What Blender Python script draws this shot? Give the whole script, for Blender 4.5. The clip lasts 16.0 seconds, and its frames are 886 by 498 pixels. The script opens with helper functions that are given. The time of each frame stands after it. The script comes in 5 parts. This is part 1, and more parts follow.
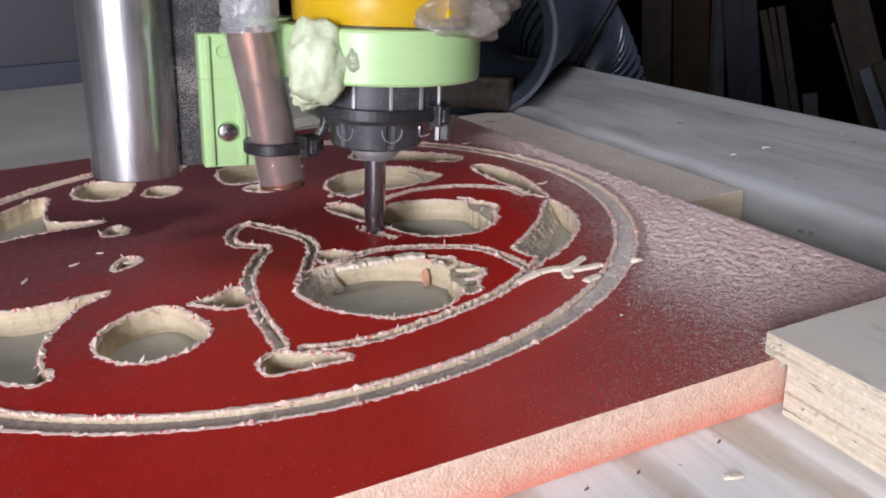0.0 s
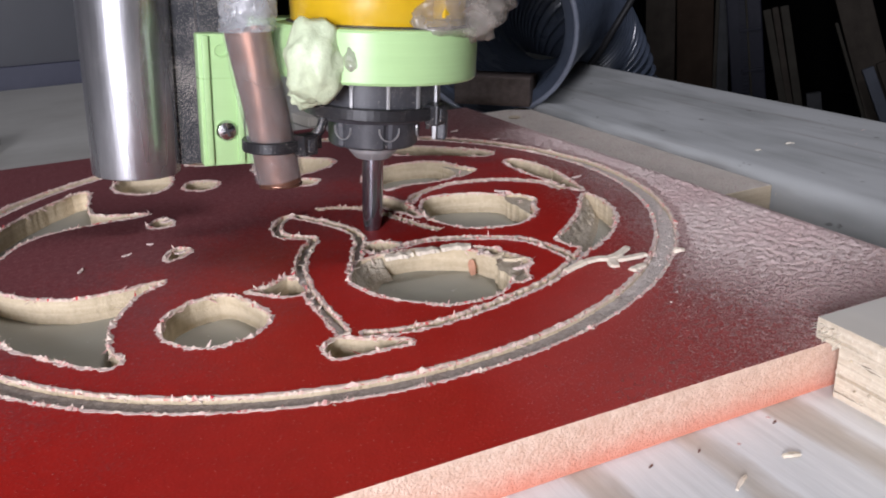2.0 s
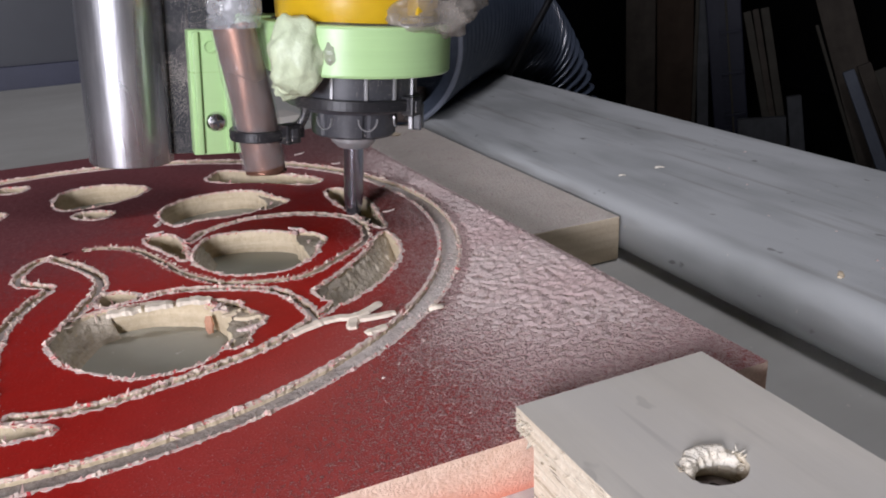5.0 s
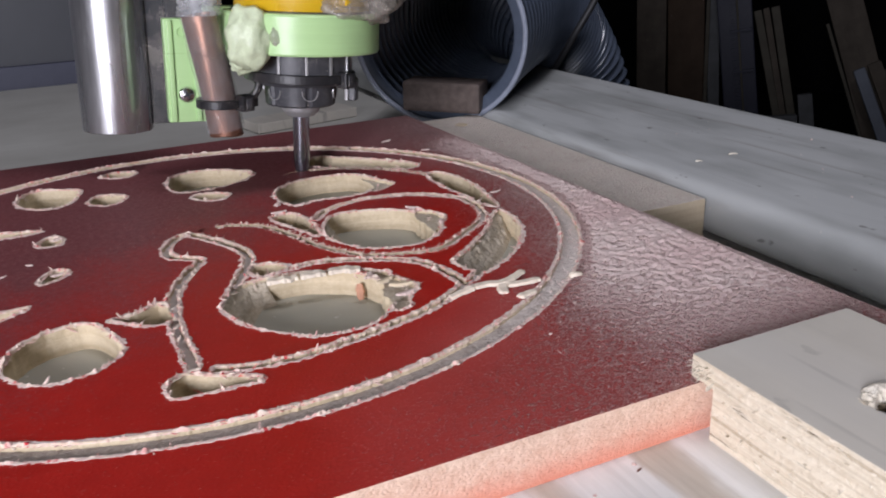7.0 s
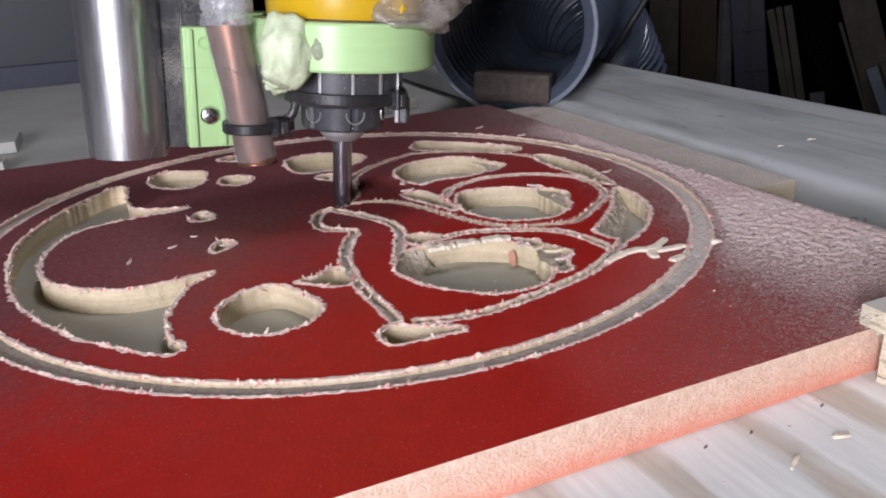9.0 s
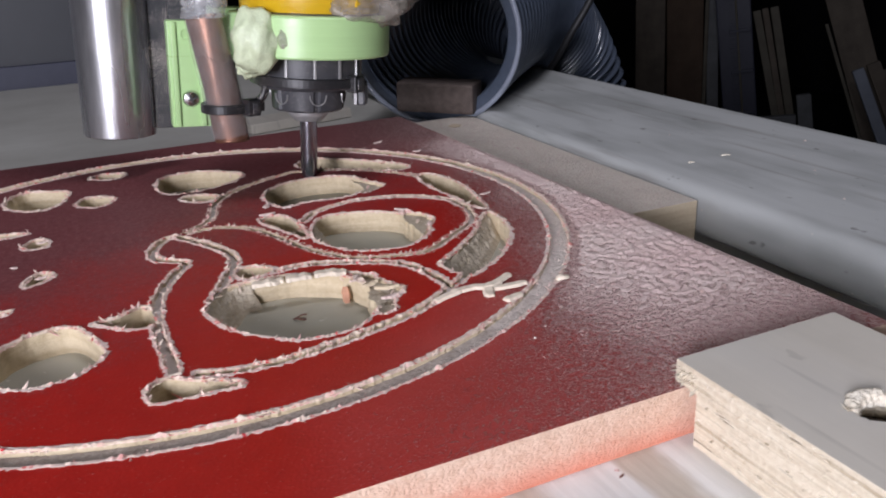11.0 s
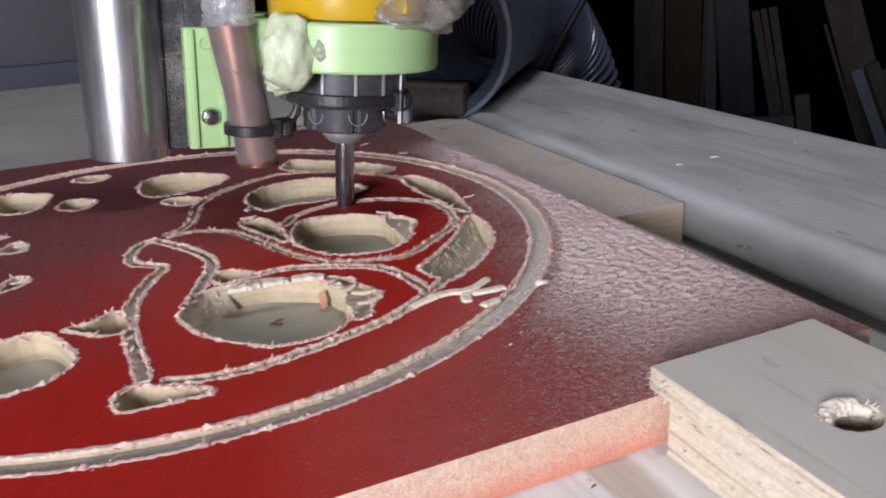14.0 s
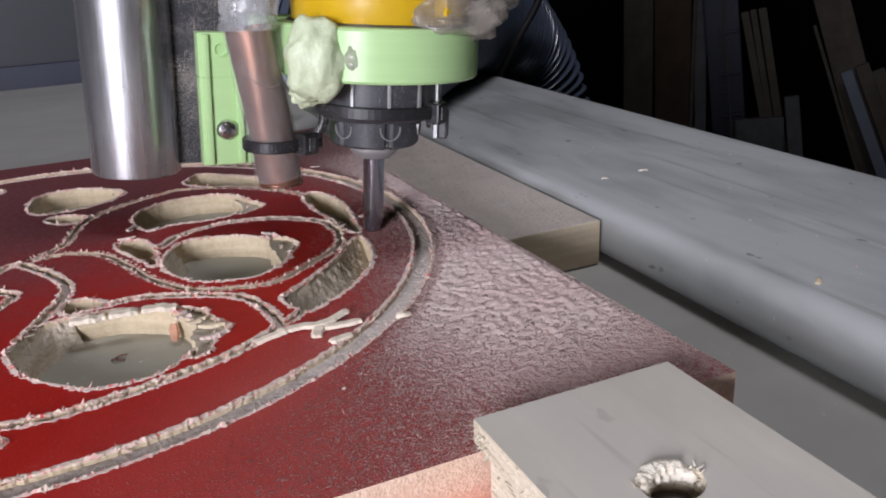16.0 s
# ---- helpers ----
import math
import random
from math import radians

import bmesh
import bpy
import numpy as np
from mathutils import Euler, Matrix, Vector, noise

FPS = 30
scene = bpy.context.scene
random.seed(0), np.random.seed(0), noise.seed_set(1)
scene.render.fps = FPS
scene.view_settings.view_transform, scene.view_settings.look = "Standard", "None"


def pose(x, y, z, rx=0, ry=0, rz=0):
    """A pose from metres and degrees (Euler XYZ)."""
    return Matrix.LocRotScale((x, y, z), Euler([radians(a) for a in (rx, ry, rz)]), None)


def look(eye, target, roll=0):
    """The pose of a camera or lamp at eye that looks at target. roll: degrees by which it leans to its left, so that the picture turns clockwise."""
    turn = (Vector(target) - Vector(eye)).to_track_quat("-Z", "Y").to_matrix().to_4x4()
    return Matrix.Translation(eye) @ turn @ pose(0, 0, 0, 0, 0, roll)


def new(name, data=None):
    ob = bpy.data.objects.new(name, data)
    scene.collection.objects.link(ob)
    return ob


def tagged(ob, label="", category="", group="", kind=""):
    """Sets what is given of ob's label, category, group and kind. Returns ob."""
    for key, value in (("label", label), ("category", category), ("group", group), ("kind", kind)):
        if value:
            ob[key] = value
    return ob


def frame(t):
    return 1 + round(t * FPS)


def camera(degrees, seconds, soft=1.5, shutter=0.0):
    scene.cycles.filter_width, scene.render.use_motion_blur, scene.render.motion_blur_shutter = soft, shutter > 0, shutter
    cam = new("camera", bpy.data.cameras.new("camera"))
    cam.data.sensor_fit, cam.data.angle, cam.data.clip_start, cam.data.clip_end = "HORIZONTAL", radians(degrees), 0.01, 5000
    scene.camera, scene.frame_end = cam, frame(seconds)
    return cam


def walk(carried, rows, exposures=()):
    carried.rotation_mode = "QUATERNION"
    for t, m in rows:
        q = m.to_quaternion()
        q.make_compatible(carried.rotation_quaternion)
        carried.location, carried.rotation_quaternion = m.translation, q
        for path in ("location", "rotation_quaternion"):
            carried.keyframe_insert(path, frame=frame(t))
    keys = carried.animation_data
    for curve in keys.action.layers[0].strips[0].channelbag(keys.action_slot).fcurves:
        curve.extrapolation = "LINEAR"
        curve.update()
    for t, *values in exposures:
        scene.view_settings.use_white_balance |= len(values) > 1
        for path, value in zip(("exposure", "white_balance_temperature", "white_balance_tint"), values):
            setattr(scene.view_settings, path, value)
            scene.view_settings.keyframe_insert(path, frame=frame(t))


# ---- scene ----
# ---- camera ----
cam = camera(57.13, 16.0, soft=1.9, shutter=0.3)
EYE = Vector((-0.05008, -0.27192, 0.09131))      # first eye; board top is z = 0, the wheel's centre x = y = 0
AHEAD = Vector((0.37621, 0.85532, -0.35623))
LEAN = -2.71
# seconds, travel of the gantry along x, travel of the router along y, lift of the router
DRIVE = [
    (0.0, 0.00000, 0.0000, 0.0000),
    (0.5, -0.00487, 0.0235, -0.0005),
    (1.0, -0.02313, 0.0319, -0.0005),
    (1.5, -0.02468, 0.0212, -0.0007),
    (2.0, -0.01572, 0.0026, -0.0002),
    (2.5, -0.00918, -0.0167, 0.0000),
    (3.0, 0.01019, -0.0271, 0.0000),
    (3.5, 0.03036, -0.0358, 0.0003),
    (4.0, 0.04643, -0.0201, -0.0005),
    (4.2, 0.05302, -0.0143, -0.0006),
    (4.5, 0.05910, -0.0062, -0.0008),
    (4.9, 0.06410, 0.0180, -0.0010),
    (5.35, 0.06510, 0.0433, -0.0012),
    (5.8, 0.06110, 0.0664, -0.0015),
    (6.3, 0.04660, 0.0918, -0.0017),
    (6.5, 0.04047, 0.0981, -0.0017),
    (7.0, 0.02101, 0.1007, -0.0021),
    (7.5, 0.00108, 0.0888, -0.0016),
    (8.0, -0.01420, 0.0749, -0.0013),
    (8.2, -0.01640, 0.0690, -0.0012),
    (8.6, -0.02440, 0.0526, -0.0011),
    (8.95, -0.03130, 0.0385, -0.0009),
    (9.1, -0.02550, 0.0384, -0.0009),
    (9.3, -0.01750, 0.0388, -0.0009),
    (9.45, -0.01230, 0.0352, -0.0009),
    (9.62, -0.00700, 0.0397, -0.0010),
    (9.97, -0.00430, 0.0552, -0.0013),
    (10.3, -0.00054, 0.0715, -0.0016),
    (10.5, 0.00618, 0.0783, -0.0018),
    (11.0, 0.02536, 0.0880, -0.0021),
    (11.5, 0.04009, 0.0742, -0.0017),
    (12.0, 0.04320, 0.0561, -0.0010),
    (12.5, 0.02992, 0.0440, -0.0008),
    (13.0, 0.01540, 0.0477, -0.0008),
    (13.5, 0.01203, 0.0393, -0.0006),
    (14.0, 0.03218, 0.0354, -0.0009),
    (14.5, 0.05375, 0.0413, -0.0010),
    (14.7, 0.05650, 0.0400, 0.0020),
    (14.8, 0.05800, 0.0395, 0.0065),
    (14.9, 0.06700, 0.0385, 0.0075),
    (15.0, 0.07686, 0.0376, 0.0070),
    (15.1, 0.07700, 0.0376, 0.0070),
    (15.3, 0.07705, 0.0372, 0.0010),
    (15.5, 0.07710, 0.0265, -0.0004),
    (16.0, 0.07392, 0.0015, 0.0004),
]
walk(cam, [(t, look(EYE + Vector((s, 0, 0)), EYE + Vector((s, 0, 0)) + AHEAD, LEAN)) for t, s, q, z in DRIVE], [(0.0, 0.0, 6150, 20), (16.0, 0.0, 6150, 20)])

# ---- light ----
scene.view_settings.exposure = 0.0
world = bpy.data.worlds.new("world")
scene.world = world
world.use_nodes = True
world.node_tree.nodes["Background"].inputs[0].default_value = (0.5, 0.6, 0.8, 1)
world.node_tree.nodes["Background"].inputs[1].default_value = 0.03


def area_lamp(name, eye, target, size, watts, colour):
    data = bpy.data.lights.new(name, "AREA")
    data.shape, data.size, data.energy, data.color = "DISK", size, watts, colour
    ob = new(name, data)
    ob.matrix_world = look(eye, target)
    return ob


area_lamp("bench_lamp", (-0.46, -0.62, 0.185), (0.0, 0.0, 0.0), 0.28, 7.9, (0.97, 0.985, 1.0))
area_lamp("shop_light", (0.32, -0.10, 1.3), (0.05, 0.0, 0.0), 0.30, 4.9, (0.98, 0.99, 1.0))


# ---- materials ----
RING = (121.2, 126.8)     # the wheel's outer groove, millimetres
RING_MID = (1.2, 0.0)
RING_OUT = 0.130


def material(name):
    m = bpy.data.materials.new(name)
    m.use_nodes = True
    nt = m.node_tree
    return m, nt, nt.nodes["Principled BSDF"]


def node(nt, kind, **values):
    n = nt.nodes.new(kind)
    for key, value in values.items():
        n.inputs[key.replace("_", " ")].default_value = value
    return n


def coords(nt, scale=(1, 1, 1), out="Object"):
    tc, mp = nt.nodes.new("ShaderNodeTexCoord"), nt.nodes.new("ShaderNodeMapping")
    mp.inputs["Scale"].default_value = scale
    nt.links.new(tc.outputs[out], mp.inputs["Vector"])
    return mp.outputs[0]


def noise_tex(nt, vec, scale, detail=4.0, rough=0.6):
    n = node(nt, "ShaderNodeTexNoise", Scale=scale, Detail=detail, Roughness=rough)
    nt.links.new(vec, n.inputs["Vector"])
    return n.outputs["Fac"]


def ramp(nt, fac, stops):
    r = nt.nodes.new("ShaderNodeValToRGB")
    while len(r.color_ramp.elements) < len(stops):
        r.color_ramp.elements.new(0.5)
    for e, (p, c) in zip(r.color_ramp.elements, stops):
        e.position, e.color = p, (*c, 1) if len(c) == 3 else c
    nt.links.new(fac, r.inputs["Fac"])
    return r.outputs["Color"]


def grey(v):
    return (v, v, v)


def mix(nt, fac, a, b, mode="MIX"):
    n = nt.nodes.new("ShaderNodeMix")
    n.data_type, n.blend_type = "RGBA", mode
    for socket, value in ((0, fac), (6, a), (7, b)):
        if isinstance(value, (int, float)):
            n.inputs[socket].default_value = value
        elif isinstance(value, tuple):
            n.inputs[socket].default_value = (*value, 1)
        else:
            nt.links.new(value, n.inputs[socket])
    return n.outputs[2]


def math_node(nt, op, a, b=0.0, clamp=False):
    n = nt.nodes.new("ShaderNodeMath")
    n.operation, n.use_clamp = op, clamp
    for i, v in enumerate((a, b)):
        if isinstance(v, (int, float)):
            n.inputs[i].default_value = v
        else:
            nt.links.new(v, n.inputs[i])
    return n.outputs[0]


def bump(nt, bsdf, height, strength, distance):
    b = node(nt, "ShaderNodeBump", Strength=strength, Distance=distance)
    nt.links.new(height, b.inputs["Height"])
    nt.links.new(b.outputs[0], bsdf.inputs["Normal"])


def simple(name, base, rough=0.5, metal=0.0, vary=0.25, scale=120.0, stretch=(1, 1, 1), bumps=0.15, dust=0.0, dust_colour=(0.55, 0.5, 0.44), depth=0.0004):
    """A surface with grain at two scales and, where wanted, specks of sawdust."""
    m, nt, b = material(name)
    vec = coords(nt, stretch)
    fine, broad = noise_tex(nt, vec, scale * 4), noise_tex(nt, vec, scale * 0.35, 3)
    dark, light = tuple(c * (1 - vary) for c in base), tuple(min(1, c * (1 + vary)) for c in base)
    col = mix(nt, 0.5, ramp(nt, fine, [(0.3, dark), (0.7, light)]), ramp(nt, broad, [(0.3, dark), (0.7, light)]))
    rough_out = math_node(nt, "ADD", math_node(nt, "MULTIPLY", broad, 0.3), rough - 0.15, True)
    if dust:
        specks = noise_tex(nt, coords(nt), 2600, 3, 0.7)
        patch = noise_tex(nt, coords(nt), 70, 3)
        amount = math_node(nt, "ADD", math_node(nt, "MULTIPLY", patch, 0.35), specks)
        mask = ramp(nt, amount, [(0.86 - 0.3 * dust, grey(0)), (0.93 - 0.3 * dust, grey(1))])
        col = mix(nt, mask, col, dust_colour)
        rough_out = mix(nt, mask, rough_out, grey(0.95))
    nt.links.new(col, b.inputs["Base Color"])
    nt.links.new(rough_out, b.inputs["Roughness"])
    b.inputs["Metallic"].default_value = metal
    if bumps:
        bump(nt, b, fine, bumps, depth)
    return m


def red_paint():
    """Red paint under loose sawdust, thick towards the board's right side and thin at its far left, where shade is
    tinted in.
    """
    m, nt, b = material("red_paint")
    vec = coords(nt)
    sep = nt.nodes.new("ShaderNodeSeparateXYZ")
    nt.links.new(vec, sep.inputs[0])
    x, y = sep.outputs[0], sep.outputs[1]

    def spread(scale, detail=2.0, gain=2.6):
        n = noise_tex(nt, vec, scale, detail, 0.55)
        return math_node(nt, "ADD", math_node(nt, "MULTIPLY", n, gain), 0.5 - gain / 2, True)

    def slope(value, start, length):
        return math_node(nt, "MULTIPLY", math_node(nt, "SUBTRACT", value, start), 1 / length, True)

    grit, grain, mound = spread(2600), spread(1250), spread(500, 3)
    broad = noise_tex(nt, vec, 28, 3)
    paint = mix(nt, 0.5, ramp(nt, broad, [(0.3, (0.325, 0.0090, 0.0045)), (0.7, (0.405, 0.0125, 0.0065))]),
                ramp(nt, noise_tex(nt, vec, 190), [(0.3, (0.315, 0.0090, 0.0045)), (0.75, (0.420, 0.0145, 0.0075))]))
    # thick on the right, with an uneven border that leans over the far side
    lean = math_node(nt, "ADD", x, math_node(nt, "MULTIPLY", y, -0.24))
    lean = math_node(nt, "ADD", lean, math_node(nt, "MULTIPLY", math_node(nt, "SUBTRACT", broad, 0.5), 0.035))
    thick = math_node(nt, "MULTIPLY", slope(lean, 0.068, 0.075), slope(y, -0.186, 0.085))
    thick = math_node(nt, "MULTIPLY", thick, math_node(nt, "SUBTRACT", 1.0, math_node(nt, "MULTIPLY", slope(y, 0.065, 0.06), 0.72)))
    thin = math_node(nt, "MULTIPLY", slope(lean, 0.03, 0.10), 0.43)
    dx = math_node(nt, "SUBTRACT", x, RING_MID[0] * 0.001)
    radius = math_node(nt, "SQRT", math_node(nt, "ADD", math_node(nt, "MULTIPLY", dx, dx), math_node(nt, "MULTIPLY", y, y)))
    outside = slope(radius, RING_OUT - 0.004, 0.010)
    inner = math_node(nt, "MULTIPLY", slope(lean, 0.075, 0.05), 0.44)
    outer = math_node(nt, "MAXIMUM", thick, thin)
    dense = mix(nt, outside, inner, outer)
    # grains show where the dust is deeper than the local grit
    pile = math_node(nt, "ADD", math_node(nt, "MULTIPLY", grit, 0.50), math_node(nt, "ADD", math_node(nt, "MULTIPLY", grain, 0.30), math_node(nt, "MULTIPLY", mound, 0.20)))
    amount = math_node(nt, "SUBTRACT", math_node(nt, "ADD", math_node(nt, "MULTIPLY", dense, 1.15), pile), 0.80)
    mask = ramp(nt, math_node(nt, "MULTIPLY", amount, 3.0, True), [(0.0, grey(0)), (0.7, grey(0.93))])
    # a thin film of fine dust on the far left, its tint also carrying shade
    film_shade = math_node(nt, "ADD", math_node(nt, "MULTIPLY", y, 3.2), math_node(nt, "MULTIPLY", x, -1.9))
    film_shade = math_node(nt, "ADD", film_shade, math_node(nt, "MULTIPLY", noise_tex(nt, vec, 45, 5, 0.7), 0.42))
    film_shade = math_node(nt, "ADD", film_shade, math_node(nt, "MULTIPLY", math_node(nt, "SUBTRACT", grain, 0.5), 0.16))
    film_shaded = ramp(nt, film_shade, [(0.0, grey(0.0)), (0.30, grey(0.84))])
    col = mix(nt, film_shaded, paint, mix(nt, math_node(nt, "MULTIPLY", grain, mound), (0.100, 0.036, 0.040), (0.24, 0.125, 0.13)))
    scuff = ramp(nt, noise_tex(nt, coords(nt, (1.0, 2.6, 1)), 210, 5, 0.75), [(0.62, grey(0)), (0.72, grey(0.30))])
    col = mix(nt, scuff, col, (0.40, 0.22, 0.21))
    speck = ramp(nt, math_node(nt, "MULTIPLY", grit, grain), [(0.66, grey(0)), (0.84, grey(0.32))])
    col = mix(nt, speck, col, (0.52, 0.30, 0.28))
    haze = math_node(nt, "MULTIPLY", math_node(nt, "MULTIPLY", slope(lean, 0.03, 0.10), slope(radius, 0.098, 0.02)), math_node(nt, "ADD", math_node(nt, "MULTIPLY", grit, 0.34), 0.05))
    col = mix(nt, haze, col, (0.66, 0.46, 0.43))
    dust = mix(nt, mound, (0.66, 0.48, 0.45), (0.84, 0.70, 0.645))
    dust = mix(nt, math_node(nt, "ADD", math_node(nt, "MULTIPLY", dense, 1.1), 0.05, True), (0.62, 0.36, 0.34), dust)
    col = mix(nt, mask, col, dust)
    nt.links.new(col, b.inputs["Base Color"])
    nt.links.new(mix(nt, mask, ramp(nt, broad, [(0.3, grey(0.50)), (0.7, grey(0.62))]), grey(0.95)), b.inputs["Roughness"])
    b.inputs["Specular IOR Level"].default_value = 0.25
    lumps = math_node(nt, "ADD", math_node(nt, "MULTIPLY", grain, 0.35), math_node(nt, "MULTIPLY", mound, 0.75))
    relief = math_node(nt, "MULTIPLY", math_node(nt, "MULTIPLY", lumps, mask), math_node(nt, "ADD", math_node(nt, "MULTIPLY", dense, 0.8), 0.2))
    bump(nt, b, math_node(nt, "ADD", relief, math_node(nt, "MULTIPLY", grain, 0.015)), 1.0, 0.0030)
    return m


def raw_wood(name, light, dark, bumps=0.5):
    """Cut wood: fibres and plies that run level, with a fuzzy face."""
    m, nt, b = material(name)
    plies = noise_tex(nt, coords(nt, (25, 25, 420)), 1.0, 3)
    fuzz = noise_tex(nt, coords(nt), 700, 3, 0.7)
    col = mix(nt, 0.45, ramp(nt, plies, [(0.35, dark), (0.62, light)]), ramp(nt, fuzz, [(0.3, dark), (0.7, light)]))
    nt.links.new(col, b.inputs["Base Color"])
    b.inputs["Roughness"].default_value = 0.9
    bump(nt, b, fuzz, bumps, 0.0008)
    return m


def island_mix(name, stops, rough=0.9):
    """Small pieces, each with its own colour."""
    m, nt, b = material(name)
    geo = nt.nodes.new("ShaderNodeNewGeometry")
    col = ramp(nt, geo.outputs["Random Per Island"], stops)
    nt.links.new(mix(nt, 0.3, col, ramp(nt, noise_tex(nt, coords(nt), 900), [(0.3, (0.4, 0.3, 0.25)), (0.7, (0.9, 0.85, 0.75))]), "MULTIPLY"), b.inputs["Base Color"])
    b.inputs["Roughness"].default_value = rough
    return m


def grained(name, light, dark, stretch, scale=12.0, rough=0.7, bumps=0.2, stain=None, pits=0.0):
    """Weathered timber with long grain."""
    m, nt, b = material(name)
    grain = noise_tex(nt, coords(nt, stretch), scale, 6, 0.65)
    blot = noise_tex(nt, coords(nt), 14, 4)
    col = mix(nt, 0.5, ramp(nt, grain, [(0.3, dark), (0.7, light)]), ramp(nt, blot, [(0.35, dark), (0.65, light)]))
    if stain:
        col = mix(nt, ramp(nt, noise_tex(nt, coords(nt, (1, 0.3, 1)), 26, 3), [(0.47, grey(0)), (0.62, grey(0.75))]), col, stain)
    specks = ramp(nt, noise_tex(nt, coords(nt), 330, 2, 0.5), [(0.72, grey(0)), (0.76, grey(0.8))])
    col = mix(nt, specks, col, (0.62, 0.58, 0.52))
    if pits:
        col = mix(nt, ramp(nt, noise_tex(nt, coords(nt, (1, 0.6, 1)), 140, 2), [(0.70, grey(0)), (0.74, grey(pits))]), col, (0.12, 0.11, 0.10))
        col = mix(nt, ramp(nt, noise_tex(nt, coords(nt, (4, 0.25, 1)), 30, 3), [(0.58, grey(0)), (0.70, grey(0.5))]), col, (0.22, 0.20, 0.18))
    nt.links.new(col, b.inputs["Base Color"])
    b.inputs["Roughness"].default_value = rough
    bump(nt, b, grain, bumps, 0.0008)
    return m


def board_edge():
    """The sawn edge: raw wood with red overspray that is strongest along the bottom."""
    m, nt, b = material("sprayed_edge")
    sep = nt.nodes.new("ShaderNodeSeparateXYZ")
    nt.links.new(coords(nt), sep.inputs[0])
    fuzz = noise_tex(nt, coords(nt), 520, 4, 0.7)
    low = math_node(nt, "MULTIPLY", sep.outputs[2], -62.0)
    amount = math_node(nt, "ADD", low, math_node(nt, "MULTIPLY", noise_tex(nt, coords(nt), 150, 5, 0.7), 0.34))
    col = mix(nt, ramp(nt, amount, [(0.22, grey(0.10)), (0.55, grey(0.26)), (0.98, grey(0.90))]),
              ramp(nt, fuzz, [(0.3, (0.58, 0.41, 0.30)), (0.7, (0.76, 0.60, 0.47))]), (0.66, 0.185, 0.11))
    pits = ramp(nt, noise_tex(nt, coords(nt), 420, 2), [(0.70, grey(0)), (0.74, grey(0.5))])
    col = mix(nt, pits, col, (0.35, 0.16, 0.10))
    nt.links.new(col, b.inputs["Base Color"])
    b.inputs["Roughness"].default_value = 0.85
    bump(nt, b, noise_tex(nt, coords(nt), 1300, 3, 0.6), 0.7, 0.0008)
    return m


def ring_floor():
    """The ring groove's floor: chewed grey wood, filled with sawdust on the board's right."""
    m, nt, b = material("ring_floor")
    sep = nt.nodes.new("ShaderNodeSeparateXYZ")
    nt.links.new(coords(nt), sep.inputs[0])
    fuzz, mid = noise_tex(nt, coords(nt), 700, 3, 0.7), noise_tex(nt, coords(nt), 150, 3)
    wood = ramp(nt, fuzz, [(0.3, (0.27, 0.225, 0.195)), (0.7, (0.48, 0.42, 0.37))])
    dust = ramp(nt, fuzz, [(0.3, (0.56, 0.49, 0.45)), (0.7, (0.72, 0.65, 0.59))])
    side = math_node(nt, "ADD", math_node(nt, "MULTIPLY", sep.outputs[0], 8.0), math_node(nt, "MULTIPLY", mid, 0.7))
    nt.links.new(mix(nt, ramp(nt, side, [(0.65, grey(0)), (1.0, grey(0.95))]), wood, dust), b.inputs["Base Color"])
    b.inputs["Roughness"].default_value = 0.95
    bump(nt, b, math_node(nt, "ADD", fuzz, mid), 0.7, 0.0012)
    return m


def ply_edge():
    """Cut plywood edge: plies in level layers with dark voids."""
    m, nt, b = material("plywood_edge")
    layer = noise_tex(nt, coords(nt, (14, 14, 520)), 1.0, 2)
    fuzz = noise_tex(nt, coords(nt), 600, 4, 0.7)
    sep = nt.nodes.new("ShaderNodeSeparateXYZ")
    nt.links.new(coords(nt), sep.inputs[0])
    wave = math_node(nt, "SINE", math_node(nt, "ADD", math_node(nt, "MULTIPLY", sep.outputs[2], 2500.0), math_node(nt, "MULTIPLY", noise_tex(nt, coords(nt), 60, 3), 3.0)))
    layer = math_node(nt, "ADD", math_node(nt, "MULTIPLY", layer, 0.7), math_node(nt, "MULTIPLY", wave, 0.09))
    layer = math_node(nt, "ADD", layer, 0.15)
    col = mix(nt, 0.4, ramp(nt, layer, [(0.40, (0.36, 0.28, 0.18)), (0.47, (0.74, 0.66, 0.52)), (0.60, (0.60, 0.51, 0.38))]),
              ramp(nt, fuzz, [(0.3, (0.50, 0.42, 0.30)), (0.7, (0.76, 0.69, 0.56))]))
    voids = ramp(nt, noise_tex(nt, coords(nt, (42, 42, 420)), 1.6, 3), [(0.63, grey(0)), (0.70, grey(0.9))])
    col = mix(nt, voids, col, (0.10, 0.07, 0.04))
    nt.links.new(col, b.inputs["Base Color"])
    b.inputs["Roughness"].default_value = 0.9
    bump(nt, b, mix(nt, 0.4, layer, fuzz), 0.9, 0.0014)
    return m


